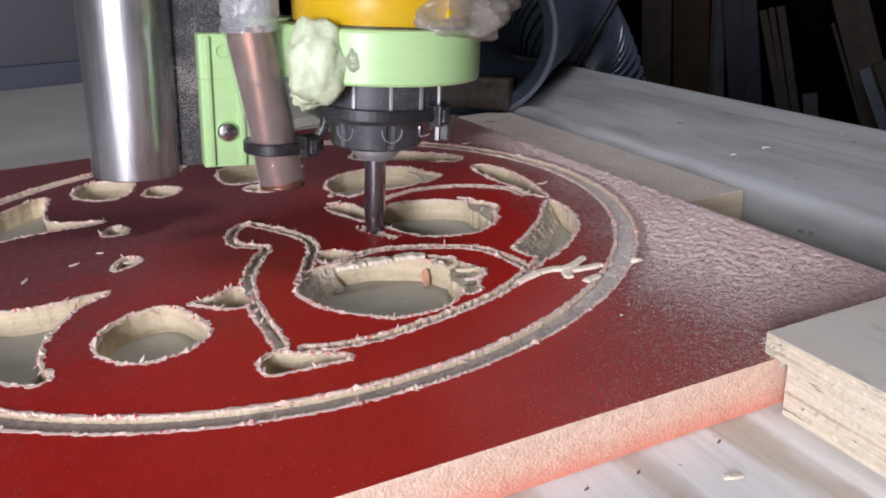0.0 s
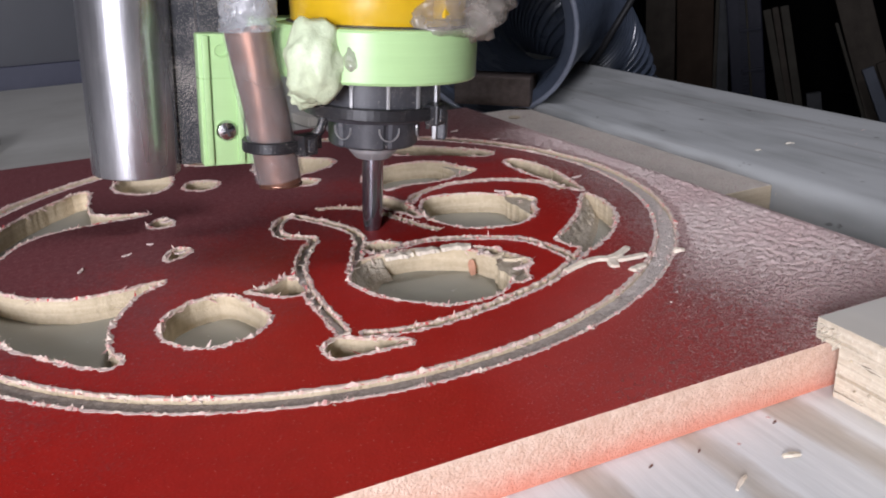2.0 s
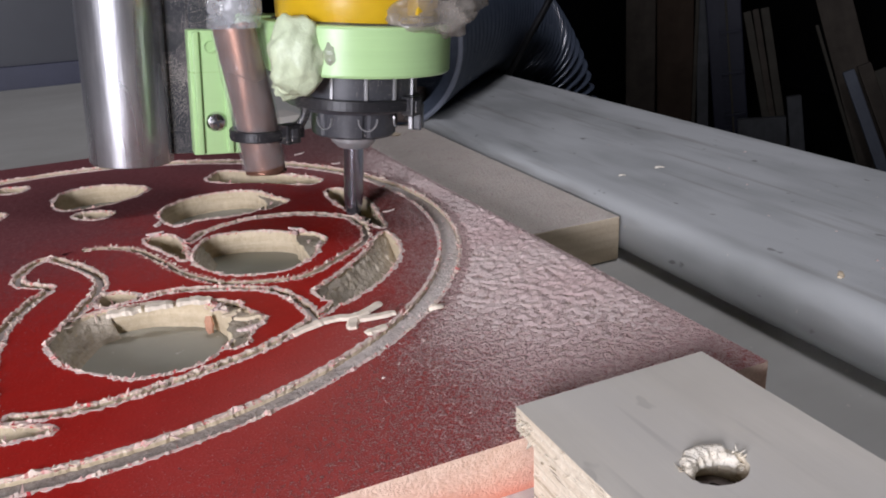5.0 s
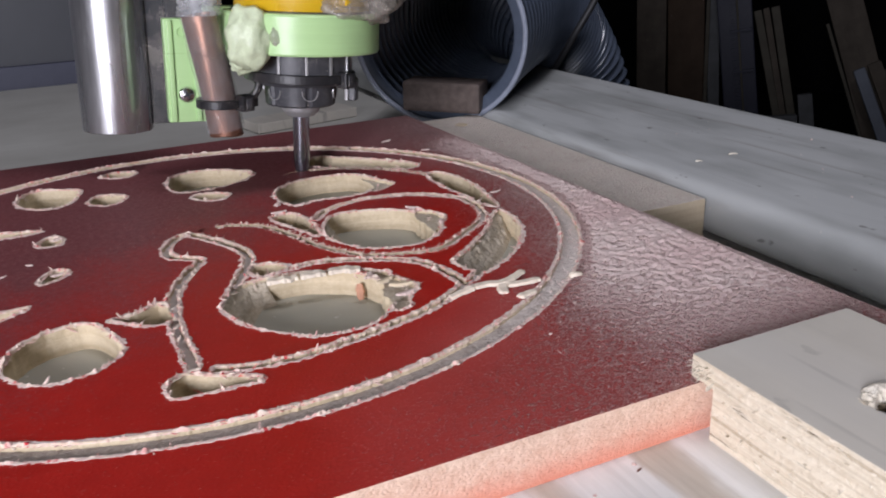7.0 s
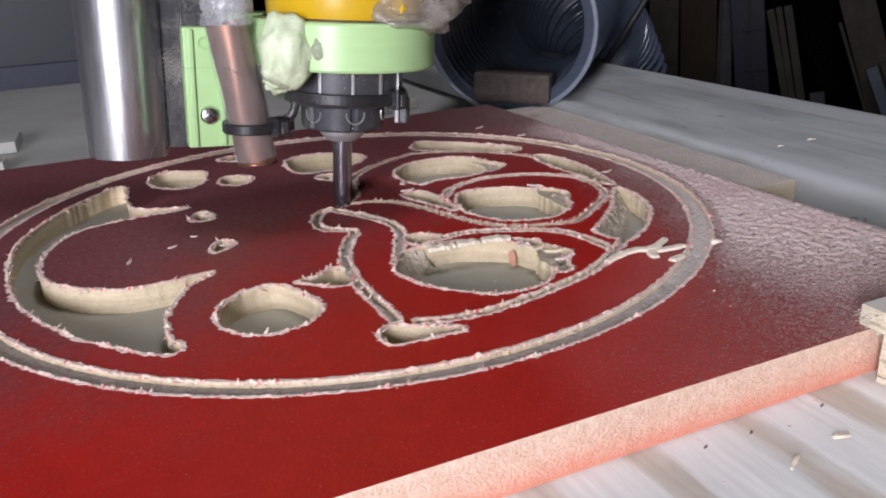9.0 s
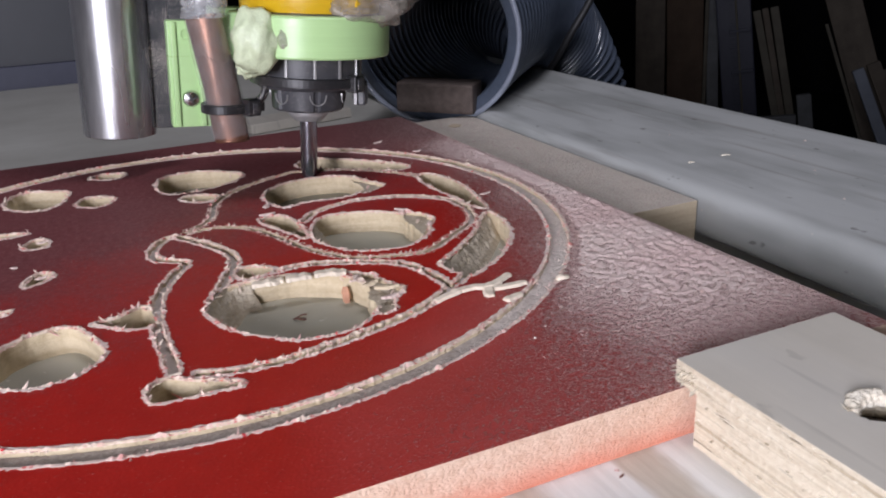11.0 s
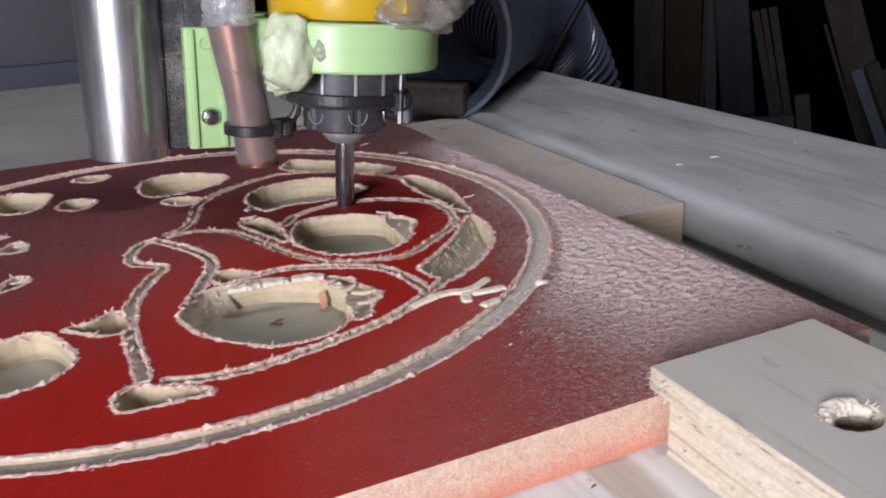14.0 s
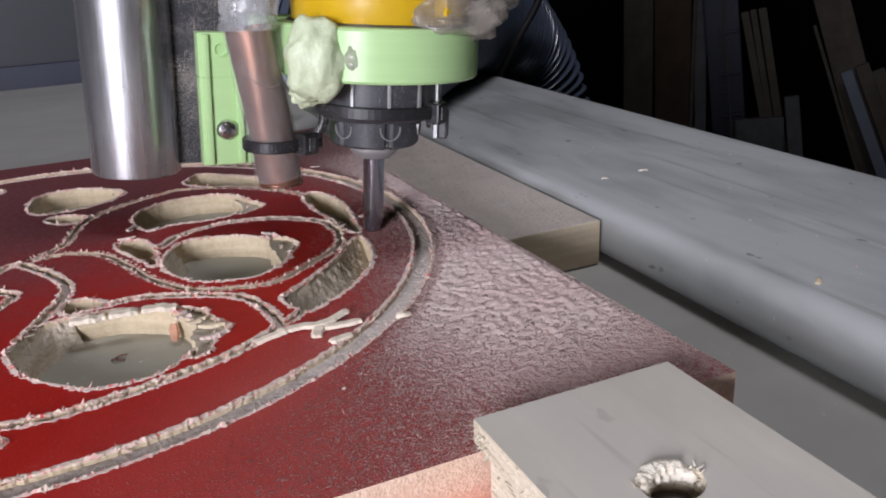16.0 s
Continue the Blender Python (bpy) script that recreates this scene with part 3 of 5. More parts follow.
def build_clamp():
    """Stepped plywood hold-down with a chewed screw hole."""
    clamp = thing("hold_down", "stepped plywood hold-down clamping the red board's corner", "clamp")
    top, x0, x1, y1, y0 = 0.0055, 0.0815, 0.1275, -0.1515, -0.30
    cx, cy, n = 0.1018, -0.1845, 40
    bm = bmesh.new()
    hole = [Vector((cx + 0.0058 * math.cos(2 * math.pi * i / n) * (1 + 0.10 * noise.noise((i * 0.9, 1, 0))), cy + 0.0048 * math.sin(2 * math.pi * i / n) * (1 + 0.12 * noise.noise((i * 0.9, 5, 0))))) for i in range(n)]
    # top sheet with the hole, cut in a fan of quads
    rim = []
    for h in hole:
        d = h - Vector((cx, cy))
        k = min((x1 - cx) / d.x if d.x > 0 else (x0 - cx) / d.x if d.x < 0 else 9, (y1 - cy) / d.y if d.y > 0 else (cy - 0.033 - cy) / d.y if d.y < 0 else 9)
        rim.append(Vector((cx, cy)) + d * k)
    a = [bm.verts.new((*h, top)) for h in hole]
    b = [bm.verts.new((*r, top)) for r in rim]
    c = [bm.verts.new((*(Vector((cx, cy)) + (h - Vector((cx, cy))) * 0.82), top - 0.007)) for h in hole]
    for i in range(n):
        j = (i + 1) % n
        bm.faces.new((a[i], a[j], b[j], b[i])).material_index = 0
        bm.faces.new((c[i], c[j], a[j], a[i])).material_index = 1
    bm.faces.new(c).material_index = 1
    corners = [(x0, y1), (x1, y1), (x1, cy - 0.033), (x0, cy - 0.033)]
    for i in range(n):   # fill the corners that the fan leaves open
        j = (i + 1) % n
        if min(abs(rim[i].x - rim[j].x), abs(rim[i].y - rim[j].y)) > 1e-5:
            p = min(corners, key=lambda q: (rim[i] - Vector(q)).length + (rim[j] - Vector(q)).length)
            bm.faces.new((b[i], b[j], bm.verts.new((*p, top))))
    def quad(*v, m=1):
        bm.faces.new([bm.verts.new(p) for p in v]).material_index = m
    e = cy - 0.033
    quad((x0, e, top), (x0, y0, top), (x1, y0, top), (x1, e, top), m=0)
    ys, lip = -0.1582, 0.0002      # step: the lip rests on the board
    for x in (x0, x1):
        quad((x, y1, top), (x, y1, lip), (x, ys, lip), (x, ys, top))
        quad((x, ys, top), (x, ys, -T), (x, y0, -T), (x, y0, top))
    quad((x0, y1, top), (x1, y1, top), (x1, y1, lip), (x0, y1, lip))
    quad((x0, ys, lip), (x1, ys, lip), (x1, ys, -T), (x0, ys, -T))
    quad((x0, y1, lip), (x1, y1, lip), (x1, ys, lip), (x0, ys, lip))
    quad((x0, y0, top), (x1, y0, top), (x1, y0, -T), (x0, y0, -T))
    bmesh.ops.remove_doubles(bm, verts=bm.verts[:], dist=1e-6)
    bmesh.ops.recalc_face_normals(bm, faces=bm.faces[:])
    part("plywood_body", bm, [M_PLY, M_PLY_EDGE], clamp)
    bm = lathe([(0.0001, 0), (0.0042, 0), (0.0046, 0.001), (0.0040, 0.0022), (0.0012, 0.0026), (0.0010, 0.0012), (0.0001, 0.0012)], 24)
    part("screw_head", bm, M_IRON, clamp, "dark screw head deep in the hole", 35, pose(cx, cy, top - 0.0068))
    rng = random.Random(4)
    bm = bmesh.new()
    for i in range(110):
        a0 = rng.uniform(-0.2, math.pi * 1.0)
        deep = rng.uniform(0, 0.62)
        p = Vector((cx + (0.0064 - 0.0022 * deep) * math.cos(a0), cy + (0.0054 - 0.0020 * deep) * math.sin(a0), top + 0.0003 - 0.0042 * deep))
        shard(bm, p, Vector((-0.6 * math.cos(a0) + rng.uniform(-0.9, 0.9), -0.6 * math.sin(a0) + rng.uniform(-0.9, 0.9), rng.uniform(-0.1, 0.7))).normalized(), rng.uniform(0.0006, 0.0018), rng.uniform(0.0005, 0.0014))
    arc = [Vector((cx + 0.0050 * math.cos(u), cy + 0.0044 * math.sin(u), top - 0.0013 + 0.0006 * math.sin(u))) for u in [0.05 + 3.0 * i / 40 for i in range(41)]]
    flap = tube_bm(arc, lambda i, a: 0.0019 * math.sin(math.pi * (0.06 + 0.88 * i / 40)) ** 0.5 * (1 + 0.35 * noise.noise((i * 0.35, math.cos(a) * 1.4, math.sin(a) * 1.4)) + 0.2 * noise.noise((i * 1.1, math.cos(a) * 4, math.sin(a) * 4))), 18)
    part("torn_flap", flap, M_TORN, clamp, "whitish bulge of torn wood at the hole", True)
    # the chewed lip over the board and the ragged arris of the side
    for i in range(200):
        if i % 4 == 0:
            p = Vector((x0 + rng.uniform(0, 0.0006), rng.uniform(ys, y1 + 0.0008), rng.uniform(lip, top - 0.0008)))
            v = Vector((-rng.uniform(0.2, 1), rng.uniform(-0.4, 1), rng.uniform(-0.8, 0.3)))
        else:
            p = Vector((x0 + 0.0003, rng.uniform(-0.21, ys), top - rng.uniform(0.0002, 0.016)))
            v = Vector((-rng.uniform(0.0, 0.35), rng.uniform(-1, 1), rng.uniform(-0.3, 0.2)))
        shard(bm, p, v.normalized(), rng.uniform(0.0006, 0.0022), rng.uniform(0.0004, 0.0012))
    tagged(part("torn_rim", bm, M_TORN, clamp, "torn pale splinters round the hole"), kind="stuff")


def shard(bm, p, d, length, width):
    """A splinter: a thin pyramid from p along d."""
    s = d.cross(Vector((0.3, 0.2, 1))).normalized() * width * 0.5
    u = d.cross(s).normalized() * width * 0.25
    b = [bm.verts.new(p + s), bm.verts.new(p - s), bm.verts.new(p + u)]
    tip = bm.verts.new(p + d * length)
    mid = bm.verts.new(p + d * length * 0.55 + s * 0.8 + u)
    bm.faces.new((b[0], b[1], tip))
    bm.faces.new((b[1], b[2], tip))
    bm.faces.new((b[2], b[0], mid))
    bm.faces.new((b[2], mid, tip))
    bm.faces.new((b[0], tip, mid))


# ---- carved board ----
MM = 0.001
POCKETS = {      # openings cut right through, control points in millimetres
    "bird": [(-3.4, -63), (1, -54), (5, -48), (20, -47.5), (28, -50.6), (37, -57), (41, -66), (45, -75), (39, -83), (31, -91), (24, -92.6), (15, -91.3), (8, -85), (1, -77)],
    "bird_eye": [(10, -36.5), (16, -36), (20.5, -42), (15, -45), (10, -44)],
    "middle": [(41, -12), (47, -1.5), (58, -1.5), (71, -9), (76, -21), (76, -32), (70, -40), (62, -43.5), (50, -41), (42.5, -33), (39, -22)],
    "upper": [(35, 34), (41, 46), (54, 52), (70, 49), (77, 38), (77, 30), (69, 21), (59, 18.5), (48, 20), (38, 19)],
    "upper_tail": [(28, 9.5), (36, 8), (38.5, -9), (36.5, -19), (33.5, -12), (28, 2)],
    "back_slot": [(63, 82), (71, 84), (99, 53), (96, 43), (80, 54), (60, 71)],
    "side_slot": [(98, 30), (104, 30), (108, 15), (107, 0), (103, -22), (100, -20), (98.5, -5), (96.5, 12)],
    "sickle": [(101, -27), (100, -43), (95, -54), (85, -66), (73, -75), (69, -75), (66, -64), (75, -56), (88, -43)],
    "oval": [(-57, -69), (-52, -58), (-42, -53), (-36, -55), (-31, -67), (-30, -75), (-35, -82), (-41, -84.5), (-48, -84), (-54, -79)],
    "notch": [(-31, -55), (-25, -53.5), (-18.5, -49.5), (-16, -56), (-17.5, -64), (-23, -63), (-29, -58)],
    "foot": [(-22, -99), (-18, -95), (-12.5, -98.5), (-3, -104.5), (-3, -107), (-8, -106.5), (-15.6, -106), (-22, -105)],
    "crescent": [(-69, 84), (-85, 70), (-99, 48), (-107, 26), (-109, 0), (-105, -31), (-93, -58), (-84, -70), (-73, -82), (-67.5, -81), (-70, -71), (-68, -57),
                 (-61, -42.5), (-51.5, -33.5), (-65, -35), (-78, -34), (-90, -26), (-98.5, -15), (-100.5, -1), (-98, 14.5), (-88, 31), (-71, 36), (-49, 38), (-68, 50)],
    "spot_a": [(-58, 85), (-52, 97), (-41, 94), (-34, 87), (-39, 70), (-48, 67), (-56, 75)],
    "spot_b": [(-32, 66), (-27, 75), (-18, 69), (-21, 60), (-27, 59.5)],
    "spot_c": [(-25, 106), (-20, 111), (-11, 106.5), (-14, 99.5), (-21, 101)],
    "spot_d": [(-0.5, 79), (6, 90.5), (21, 90.5), (34.5, 77), (29.5, 66), (15, 59.5), (2, 62)],
    "spot_e": [(6, 52), (12, 54), (20, 47.5), (15, 42), (8, 46)],
    "spot_f": [(-50, 23.7), (-46, 29), (-42, 25), (-43.5, 19), (-48.5, 19.5)],
    "spot_g": [(-48.5, -12), (-45, -7), (-40.5, -9.5), (-44, -15), (-48.5, -17.5)],
}
GROOVES = {      # shallow cuts: width, then the line, in millimetres
    "wing": (2.8, [(-15.6, -94), (-16, -79), (-16.3, -67.7), (-14.3, -47.9), (-8.2, -32), (-2.9, -21.6), (-10.5, -14), (-11, -4.8), (-5.8, 4.9), (-1.2, 4.1), (8.7, -13.7), (11.2, -27.2), (5, -44.3), (-1, -57)]),
    "belly": (2.5, [(-11.6, -96.4), (-4.2, -99), (6.5, -100.2), (18.5, -98.6), (31.9, -95.4), (47.1, -90.3), (59.8, -82.2), (69, -75)]),
    "back": (2.4, [(19.6, -43.4), (30.9, -43), (46.8, -50.4), (57, -59), (60.7, -73.1), (61.4, -80.8)]),
    "brow": (2.4, [(97, -18), (94.4, -5.3), (83.1, 6.3), (68.6, 11.3), (56.8, 10.4), (46.1, 5.0), (40, -3)]),
}
LEDGES = {       # torn steps beside the openings: depth, then the outline, in millimetres
    "bird_shelf": (1.5, [(39, -55), (44.6, -59.7), (46, -66), (49.2, -74.4), (44.6, -80.6), (42, -87), (37.5, -87.2), (40.2, -80), (39.5, -73), (42, -66)]),
    "middle_shelf": (1.2, [(75, -12), (80.5, -17), (80.5, -26.4), (75, -31), (72.5, -36), (73.5, -26), (73.5, -18)]),
    "upper_shelf": (1.4, [(73, 44), (79, 33), (81, 25), (76, 21), (70, 19.5), (74, 28), (74.5, 37)]),
}
SLOPES = {       # torn walls that run down to the backing: upper line, lower line, in millimetres
    "sickle": ([(102, -25), (96.5, -32), (88.5, -41.5), (76, -54), (67, -62)], [(104, -33), (99, -39.5), (92, -48.5), (80, -61.5), (70.5, -69)]),
    "bird": ([(12, -46.5), (5, -47.5), (1, -53.5), (-3, -63), (-1.2, -70), (1.5, -77)], [(14, -51.5), (9.5, -53), (6.5, -58), (3.5, -64.5), (4.2, -70), (6, -75)]),
    "middle": ([(44, -4), (41.5, -12), (39.5, -22), (42.5, -32.5)], [(48, -8), (46, -14), (44, -22), (46, -30)]),
}
LATE = {         # the same, cut while the router runs
    "arc": (2.6, [(1.3, 7.3), (11.3, 8.1), (22, 1), (29, -14), (34.5, -30), (43.5, -43.5), (55.2, -49.5), (67.5, -51), (82, -41), (92.3, -31.8), (97, -18)]),
    "crest": (2.6, [(1.3, 7.3), (11.6, 19.1), (17.9, 39.7), (29.4, 53), (47, 63), (57.4, 65), (76, 56.5), (92, 40.5), (98, 30)]),
}


def closed_curve(points, step):
    pts = [Vector(p) for p in points]
    out, n = [], len(pts)
    for i in range(n):
        a, b, c, d = pts[i - 1], pts[i], pts[(i + 1) % n], pts[(i + 2) % n]
        k = max(2, int((c - b).length / step))
        for j in range(k):
            t = j / k
            out.append(0.5 * (2 * b + (c - a) * t + (2 * a - 5 * b + 4 * c - d) * t * t + (3 * b - a - 3 * c + d) * t ** 3))
    return out


def roughened(loop, offset, amount, seed, scale=0.9, teeth=0.0):
    """A closed loop moved along its normals: offset plus a ragged wobble."""
    out, n = [], len(loop)
    turn = sum(loop[i].cross(loop[(i + 1) % n]) for i in range(n))
    sign = 1 if turn > 0 else -1
    for i, p in enumerate(loop):
        d = loop[(i + 1) % n] - loop[i - 1]
        if d.length < 1e-9:
            continue
        nrm = Vector((d.y, -d.x)).normalized() * sign
        k = noise.noise((p.x * scale, p.y * scale, seed)) + 0.6 * noise.noise((p.x * scale * 2.7, p.y * scale * 2.7, seed + 9))
        if teeth:
            k += teeth * noise.noise((p.x * 2.9, p.y * 2.9, seed + 5))
        out.append(p + nrm * (offset + amount * k))
    return out


def band(points, width, step=0.9):
    """The outline of a cut of that width along a line."""
    line = [v.xy for v in smooth_path([(x, y, 0) for x, y in points], step)]
    left, right = [], []
    for i, p in enumerate(line):
        d = (line[min(i + 1, len(line) - 1)] - line[max(i - 1, 0)]).normalized()
        s = Vector((-d.y, d.x)) * width / 2
        left.append(p + s)
        right.append(p - s)
    return right + left[::-1]


def inside(px, py, loop):
    """Winding test of many points against a loop."""
    a = np.array([tuple(p) for p in loop])
    b = np.roll(a, -1, axis=0)
    w = np.zeros(len(px), dtype=int)
    for (x0, y0), (x1, y1) in zip(a, b):
        side = (x1 - x0) * (py - y0) - (px - x0) * (y1 - y0)
        w += ((y0 <= py) & (y1 > py) & (side > 0)).astype(int) - ((y0 > py) & (y1 <= py) & (side < 0)).astype(int)
    return w != 0


def circle(r, step=0.7):
    n = int(2 * math.pi * r / step)
    return [Vector((RING_MID[0] + r * math.cos(2 * math.pi * i / n), RING_MID[1] + r * math.sin(2 * math.pi * i / n))) for i in range(n)]


BX0, BX1, BY0, BY1 = -156.0, 141.0, -154.5, 148.0


def build_board():
    from mathutils import geometry
    board = thing("carved_board", "red painted board with carved wheel design, sawdust on it", "carved board")
    loops, levels = [], []          # level: 0 through, 1 ring groove, 2 shallow groove, 3 chipped rim
    seed = 1.0
    for pts in POCKETS.values():
        c = closed_curve(pts, 0.6)
        loops += [roughened(c, 0.0, 0.45, seed, 0.16), roughened(c, 1.0, 0.9, seed + 40, 0.5, 1.0)]
        levels += [0, 3]
        seed += 1.3
    for width, pts in GROOVES.values():
        c = band(pts, width, 0.6)
        loops += [roughened(c, 0.0, 0.6, seed, 0.45, 0.5), roughened(c, 0.8, 0.8, seed + 40, 0.55, 0.9)]
        levels += [2, 3]
        seed += 1.3
    steps = []
    for deep, pts in LEDGES.values():
        c = roughened(closed_curve(pts, 0.6), 0.0, 0.7, seed, 0.4, 0.8)
        steps.append((c, deep))
        loops.append(c)
        levels.append(9)
        seed += 1.3
    for width, pts in LATE.values():
        c = band(pts, width)
        loops.append(c)
        levels.append(2)
    rings = [roughened(circle(RING[0]), 0.0, 0.3, 77), roughened(circle(RING[1]), 0.0, 0.3, 78),
             roughened(circle(RING[0] - 1.1), 0.0, 0.5, 79, 0.6, 0.9), roughened(circle(RING[1] + 0.8), 0.0, 0.5, 80, 0.6, 0.9)]
    frame_loop = [Vector(p) for p in ((BX0, BY0), (BX1 + 3.2, BY0), (BX1 - 4.0, BY1), (BX0, BY1))]
    verts, edges = [], []
    for lp in (*loops, *rings, frame_loop):
        k = len(verts)
        verts += lp
        edges += [(k + i, k + (i + 1) % len(lp)) for i in range(len(lp))]
    vs, es, fs, *_ = geometry.delaunay_2d_cdt(verts, edges, [], 0, 1e-4, False)
    P = np.array([tuple(v) for v in vs])
    F = np.array([tuple(f) for f in fs if len(f) == 3])
    cx, cy = P[F].mean(axis=1).T
    level = np.full(len(F), 9)
    ring_in, ring_out, rim_in, rim_out = [inside(cx, cy, r) for r in rings]
    level[rim_out & ~rim_in] = 3
    for lp, lv in zip(loops, levels):
        hit = inside(cx, cy, lp)
        level[hit] = np.minimum(level[hit], lv)
    ring_hit = ring_out & ~ring_in
    level[ring_hit] = np.minimum(level[ring_hit], 1)
    height = {0: -DEEP, 1: -0.0014, 2: -0.0014, 3: 0.00012, 9: 0.0}
    mats = {1: 2, 2: 3, 3: 4, 9: 0}
    for k, (lp, deep) in enumerate(steps):
        level[inside(cx, cy, lp)] = 20 + k
        height[20 + k], mats[20 + k] = -deep * MM, 6
    # walls run between neighbours of unequal height
    owner = {}
    for k, f in enumerate(F):
        for i in range(3):
            owner.setdefault((min(f[i], f[(i + 1) % 3]), max(f[i], f[(i + 1) % 3])), []).append((k, f[i], f[(i + 1) % 3]))
    out_v, out_f, out_m, index = [], [], [], {}

    def vid(i, z):
        key = (int(i), round(z, 6))
        if key not in index:
            index[key] = len(out_v)
            out_v.append((P[i][0] * MM, P[i][1] * MM, z))
        return index[key]

    rims = []
    for k, f in enumerate(F):
        if level[k]:
            out_f.append([vid(i, height[level[k]]) for i in f])
            out_m.append(mats[level[k]])
    for (a, b), own in owner.items():
        if len(own) == 2:
            (k0, *_), (k1, *_) = own
            h0, h1 = height[level[k0]], height[level[k1]]
            if h0 != h1:
                hi, lo = (own[0], own[1]) if h0 > h1 else (own[1], own[0])
                top, low = max(h0, h1), min(h0, h1)
                i, j = hi[2], hi[1]
                out_f.append([vid(i, top), vid(j, top), vid(j, low), vid(i, low)])
                out_m.append(1 if low < -0.0008 else 4)
                if low < -0.0008 and top > -0.0005:
                    rims.append((P[hi[1]], P[hi[2]], level[lo[0]], P[F[hi[0]]].mean(axis=0)))
        else:
            k, i, j = own[0]
            if level[k]:
                out_f.append([vid(j, 0.0), vid(i, 0.0), vid(i, -T), vid(j, -T)])
                # right edge takes the darker red paint to stand for its shaded side
                out_m.append(0 if min(P[i][0], P[j][0]) > BX1 - 6 else 5)
    me = bpy.data.meshes.new("panel")
    me.from_pydata(out_v, [], out_f)
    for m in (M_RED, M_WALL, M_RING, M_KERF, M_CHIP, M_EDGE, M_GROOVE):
        me.materials.append(m)
    for p, m in zip(me.polygons, out_m):
        p.material_index = m
    panel = new("panel", me)
    panel.parent = board
    # torn walls with a chewed face
    for upper, lower in SLOPES.values():
        bm, rows = bmesh.new(), []
        up, dn = [smooth_path([(x, y, 0) for x, y in q], 0.02) for q in (upper, lower)]
        count, steps_down = int(sum((Vector(p) - Vector(q)).length for p, q in zip(upper, upper[1:])) / 0.45), 16
        for i in range(count + 1):
            p, q = up[i * (len(up) - 1) // count].xy, dn[i * (len(dn) - 1) // count].xy
            row = []
            for j in range(steps_down + 1):
                u = j / steps_down
                at = p + (q - p) * u
                n0 = noise.noise((at.x * 0.45, at.y * 0.45, 2 + 3 * u)) + 0.7 * noise.noise((at.x * 1.5, at.y * 1.5, 6 + 5 * u))
                drop = -0.15 + (-7.9 + 0.15) * u ** 0.8
                row.append(bm.verts.new((at.x * MM, at.y * MM, min(0.0002, (drop + 1.25 * n0 * math.sin(math.pi * min(1, u + 0.12))) * MM))))
            rows.append(row)
        for r0, r1 in zip(rows, rows[1:]):
            for j in range(steps_down):
                bm.faces.new((r0[j], r0[j + 1], r1[j + 1], r1[j]))
        bmesh.ops.recalc_face_normals(bm, faces=bm.faces[:])
        part("torn_wall", bm, M_GROOVE, board, "grey-brown chewed wall of an opening", True)
    # torn fibres along every cut
    rng = random.Random(11)
    bm = bmesh.new()
    for a, b, lv, c in rims:
        a, b, c = Vector(a), Vector(b), Vector(c)
        e = b - a
        if e.length < 1e-6:
            continue
        if late_line(((a + b) / 2)) < 2.6:
            continue
        out = Vector((-e.y, e.x)).normalized()
        if out.dot(c - (a + b) / 2) < 0:
            out = -out
        # a ragged burr that runs on along the edge, with loose flakes on it
        row = []
        for p in (a, b):
            n0, n1 = noise.noise((p.x * 1.1, p.y * 1.1, 3)), noise.noise((p.x * 2.6, p.y * 2.6, 8))
            clump = max(0.35, 0.9 + 1.5 * noise.noise((p.x * 0.22, p.y * 0.22, 21)))
            lift = max(0.04, (0.30 + 0.6 * n0 + 0.5 * n1) * clump)
            wide = 0.75 * clump + 0.7 * noise.noise((p.x * 0.8, p.y * 0.8, 14)) + 0.4 * n1
            row.append([bm.verts.new(((p.x + out.x * w) * MM, (p.y + out.y * w) * MM, z * MM)) for w, z in ((-0.12, -0.35), (0.12 + 0.25 * n1, lift), (max(0.25, wide), 0.13))])
        for q in range(2):
            bm.faces.new((row[0][q], row[0][q + 1], row[1][q + 1], row[1][q]))
        want = e.length * (3.4 if lv != 1 else 2.6) * clump
        for _ in range(int(want) + (rng.random() < want % 1)):
            p = a + e * rng.random()
            d = out * rng.uniform(-0.5, 1.1) + e.normalized() * rng.uniform(-0.8, 0.8)
            size = rng.uniform(0.35, 1.15) if rng.random() < 0.90 else rng.uniform(1.0, 2.3)
            shard(bm, Vector((p.x * MM, p.y * MM, -0.0002)), Vector((d.x, d.y, rng.uniform(-0.1, 0.45))).normalized(), size * MM * (0.7 + 0.4 * clump), rng.uniform(0.35, 1.0) * MM)
    # longer strands that hang into the openings, thickest in the small ones
    for pts in POCKETS.values():
        line = closed_curve(pts, 0.6)
        turn = sum(line[i].cross(line[(i + 1) % len(line)]) for i in range(len(line)))
        around = sum((line[i] - line[i - 1]).length for i in range(len(line)))
        for i, p in enumerate(line):
            if rng.random() > (0.75 if around < 55 else 0.30) * max(0.2, 0.8 + 1.2 * noise.noise((p.x * 0.2, p.y * 0.2, 31))):
                continue
            d = (line[(i + 1) % len(line)] - line[i - 1]).normalized()
            inward = Vector((-d.y, d.x)) * (1 if turn > 0 else -1)
            v = inward * rng.uniform(-0.2, 1.0) + d * rng.uniform(-1.2, 1.2)
            start = p - inward * rng.uniform(0.0, 1.0)
            shard(bm, Vector((start.x * MM, start.y * MM, rng.uniform(-0.6, 0.2) * MM)), Vector((v.x, v.y, rng.uniform(-0.7, 0.5))).normalized(), rng.uniform(1.2, 3.2) * MM, rng.uniform(0.5, 1.2) * MM)
    tagged(part("torn_fibre", bm, M_FIBRE, board, "pale and pink torn wood fibres along the cuts"), kind="stuff")
    return board


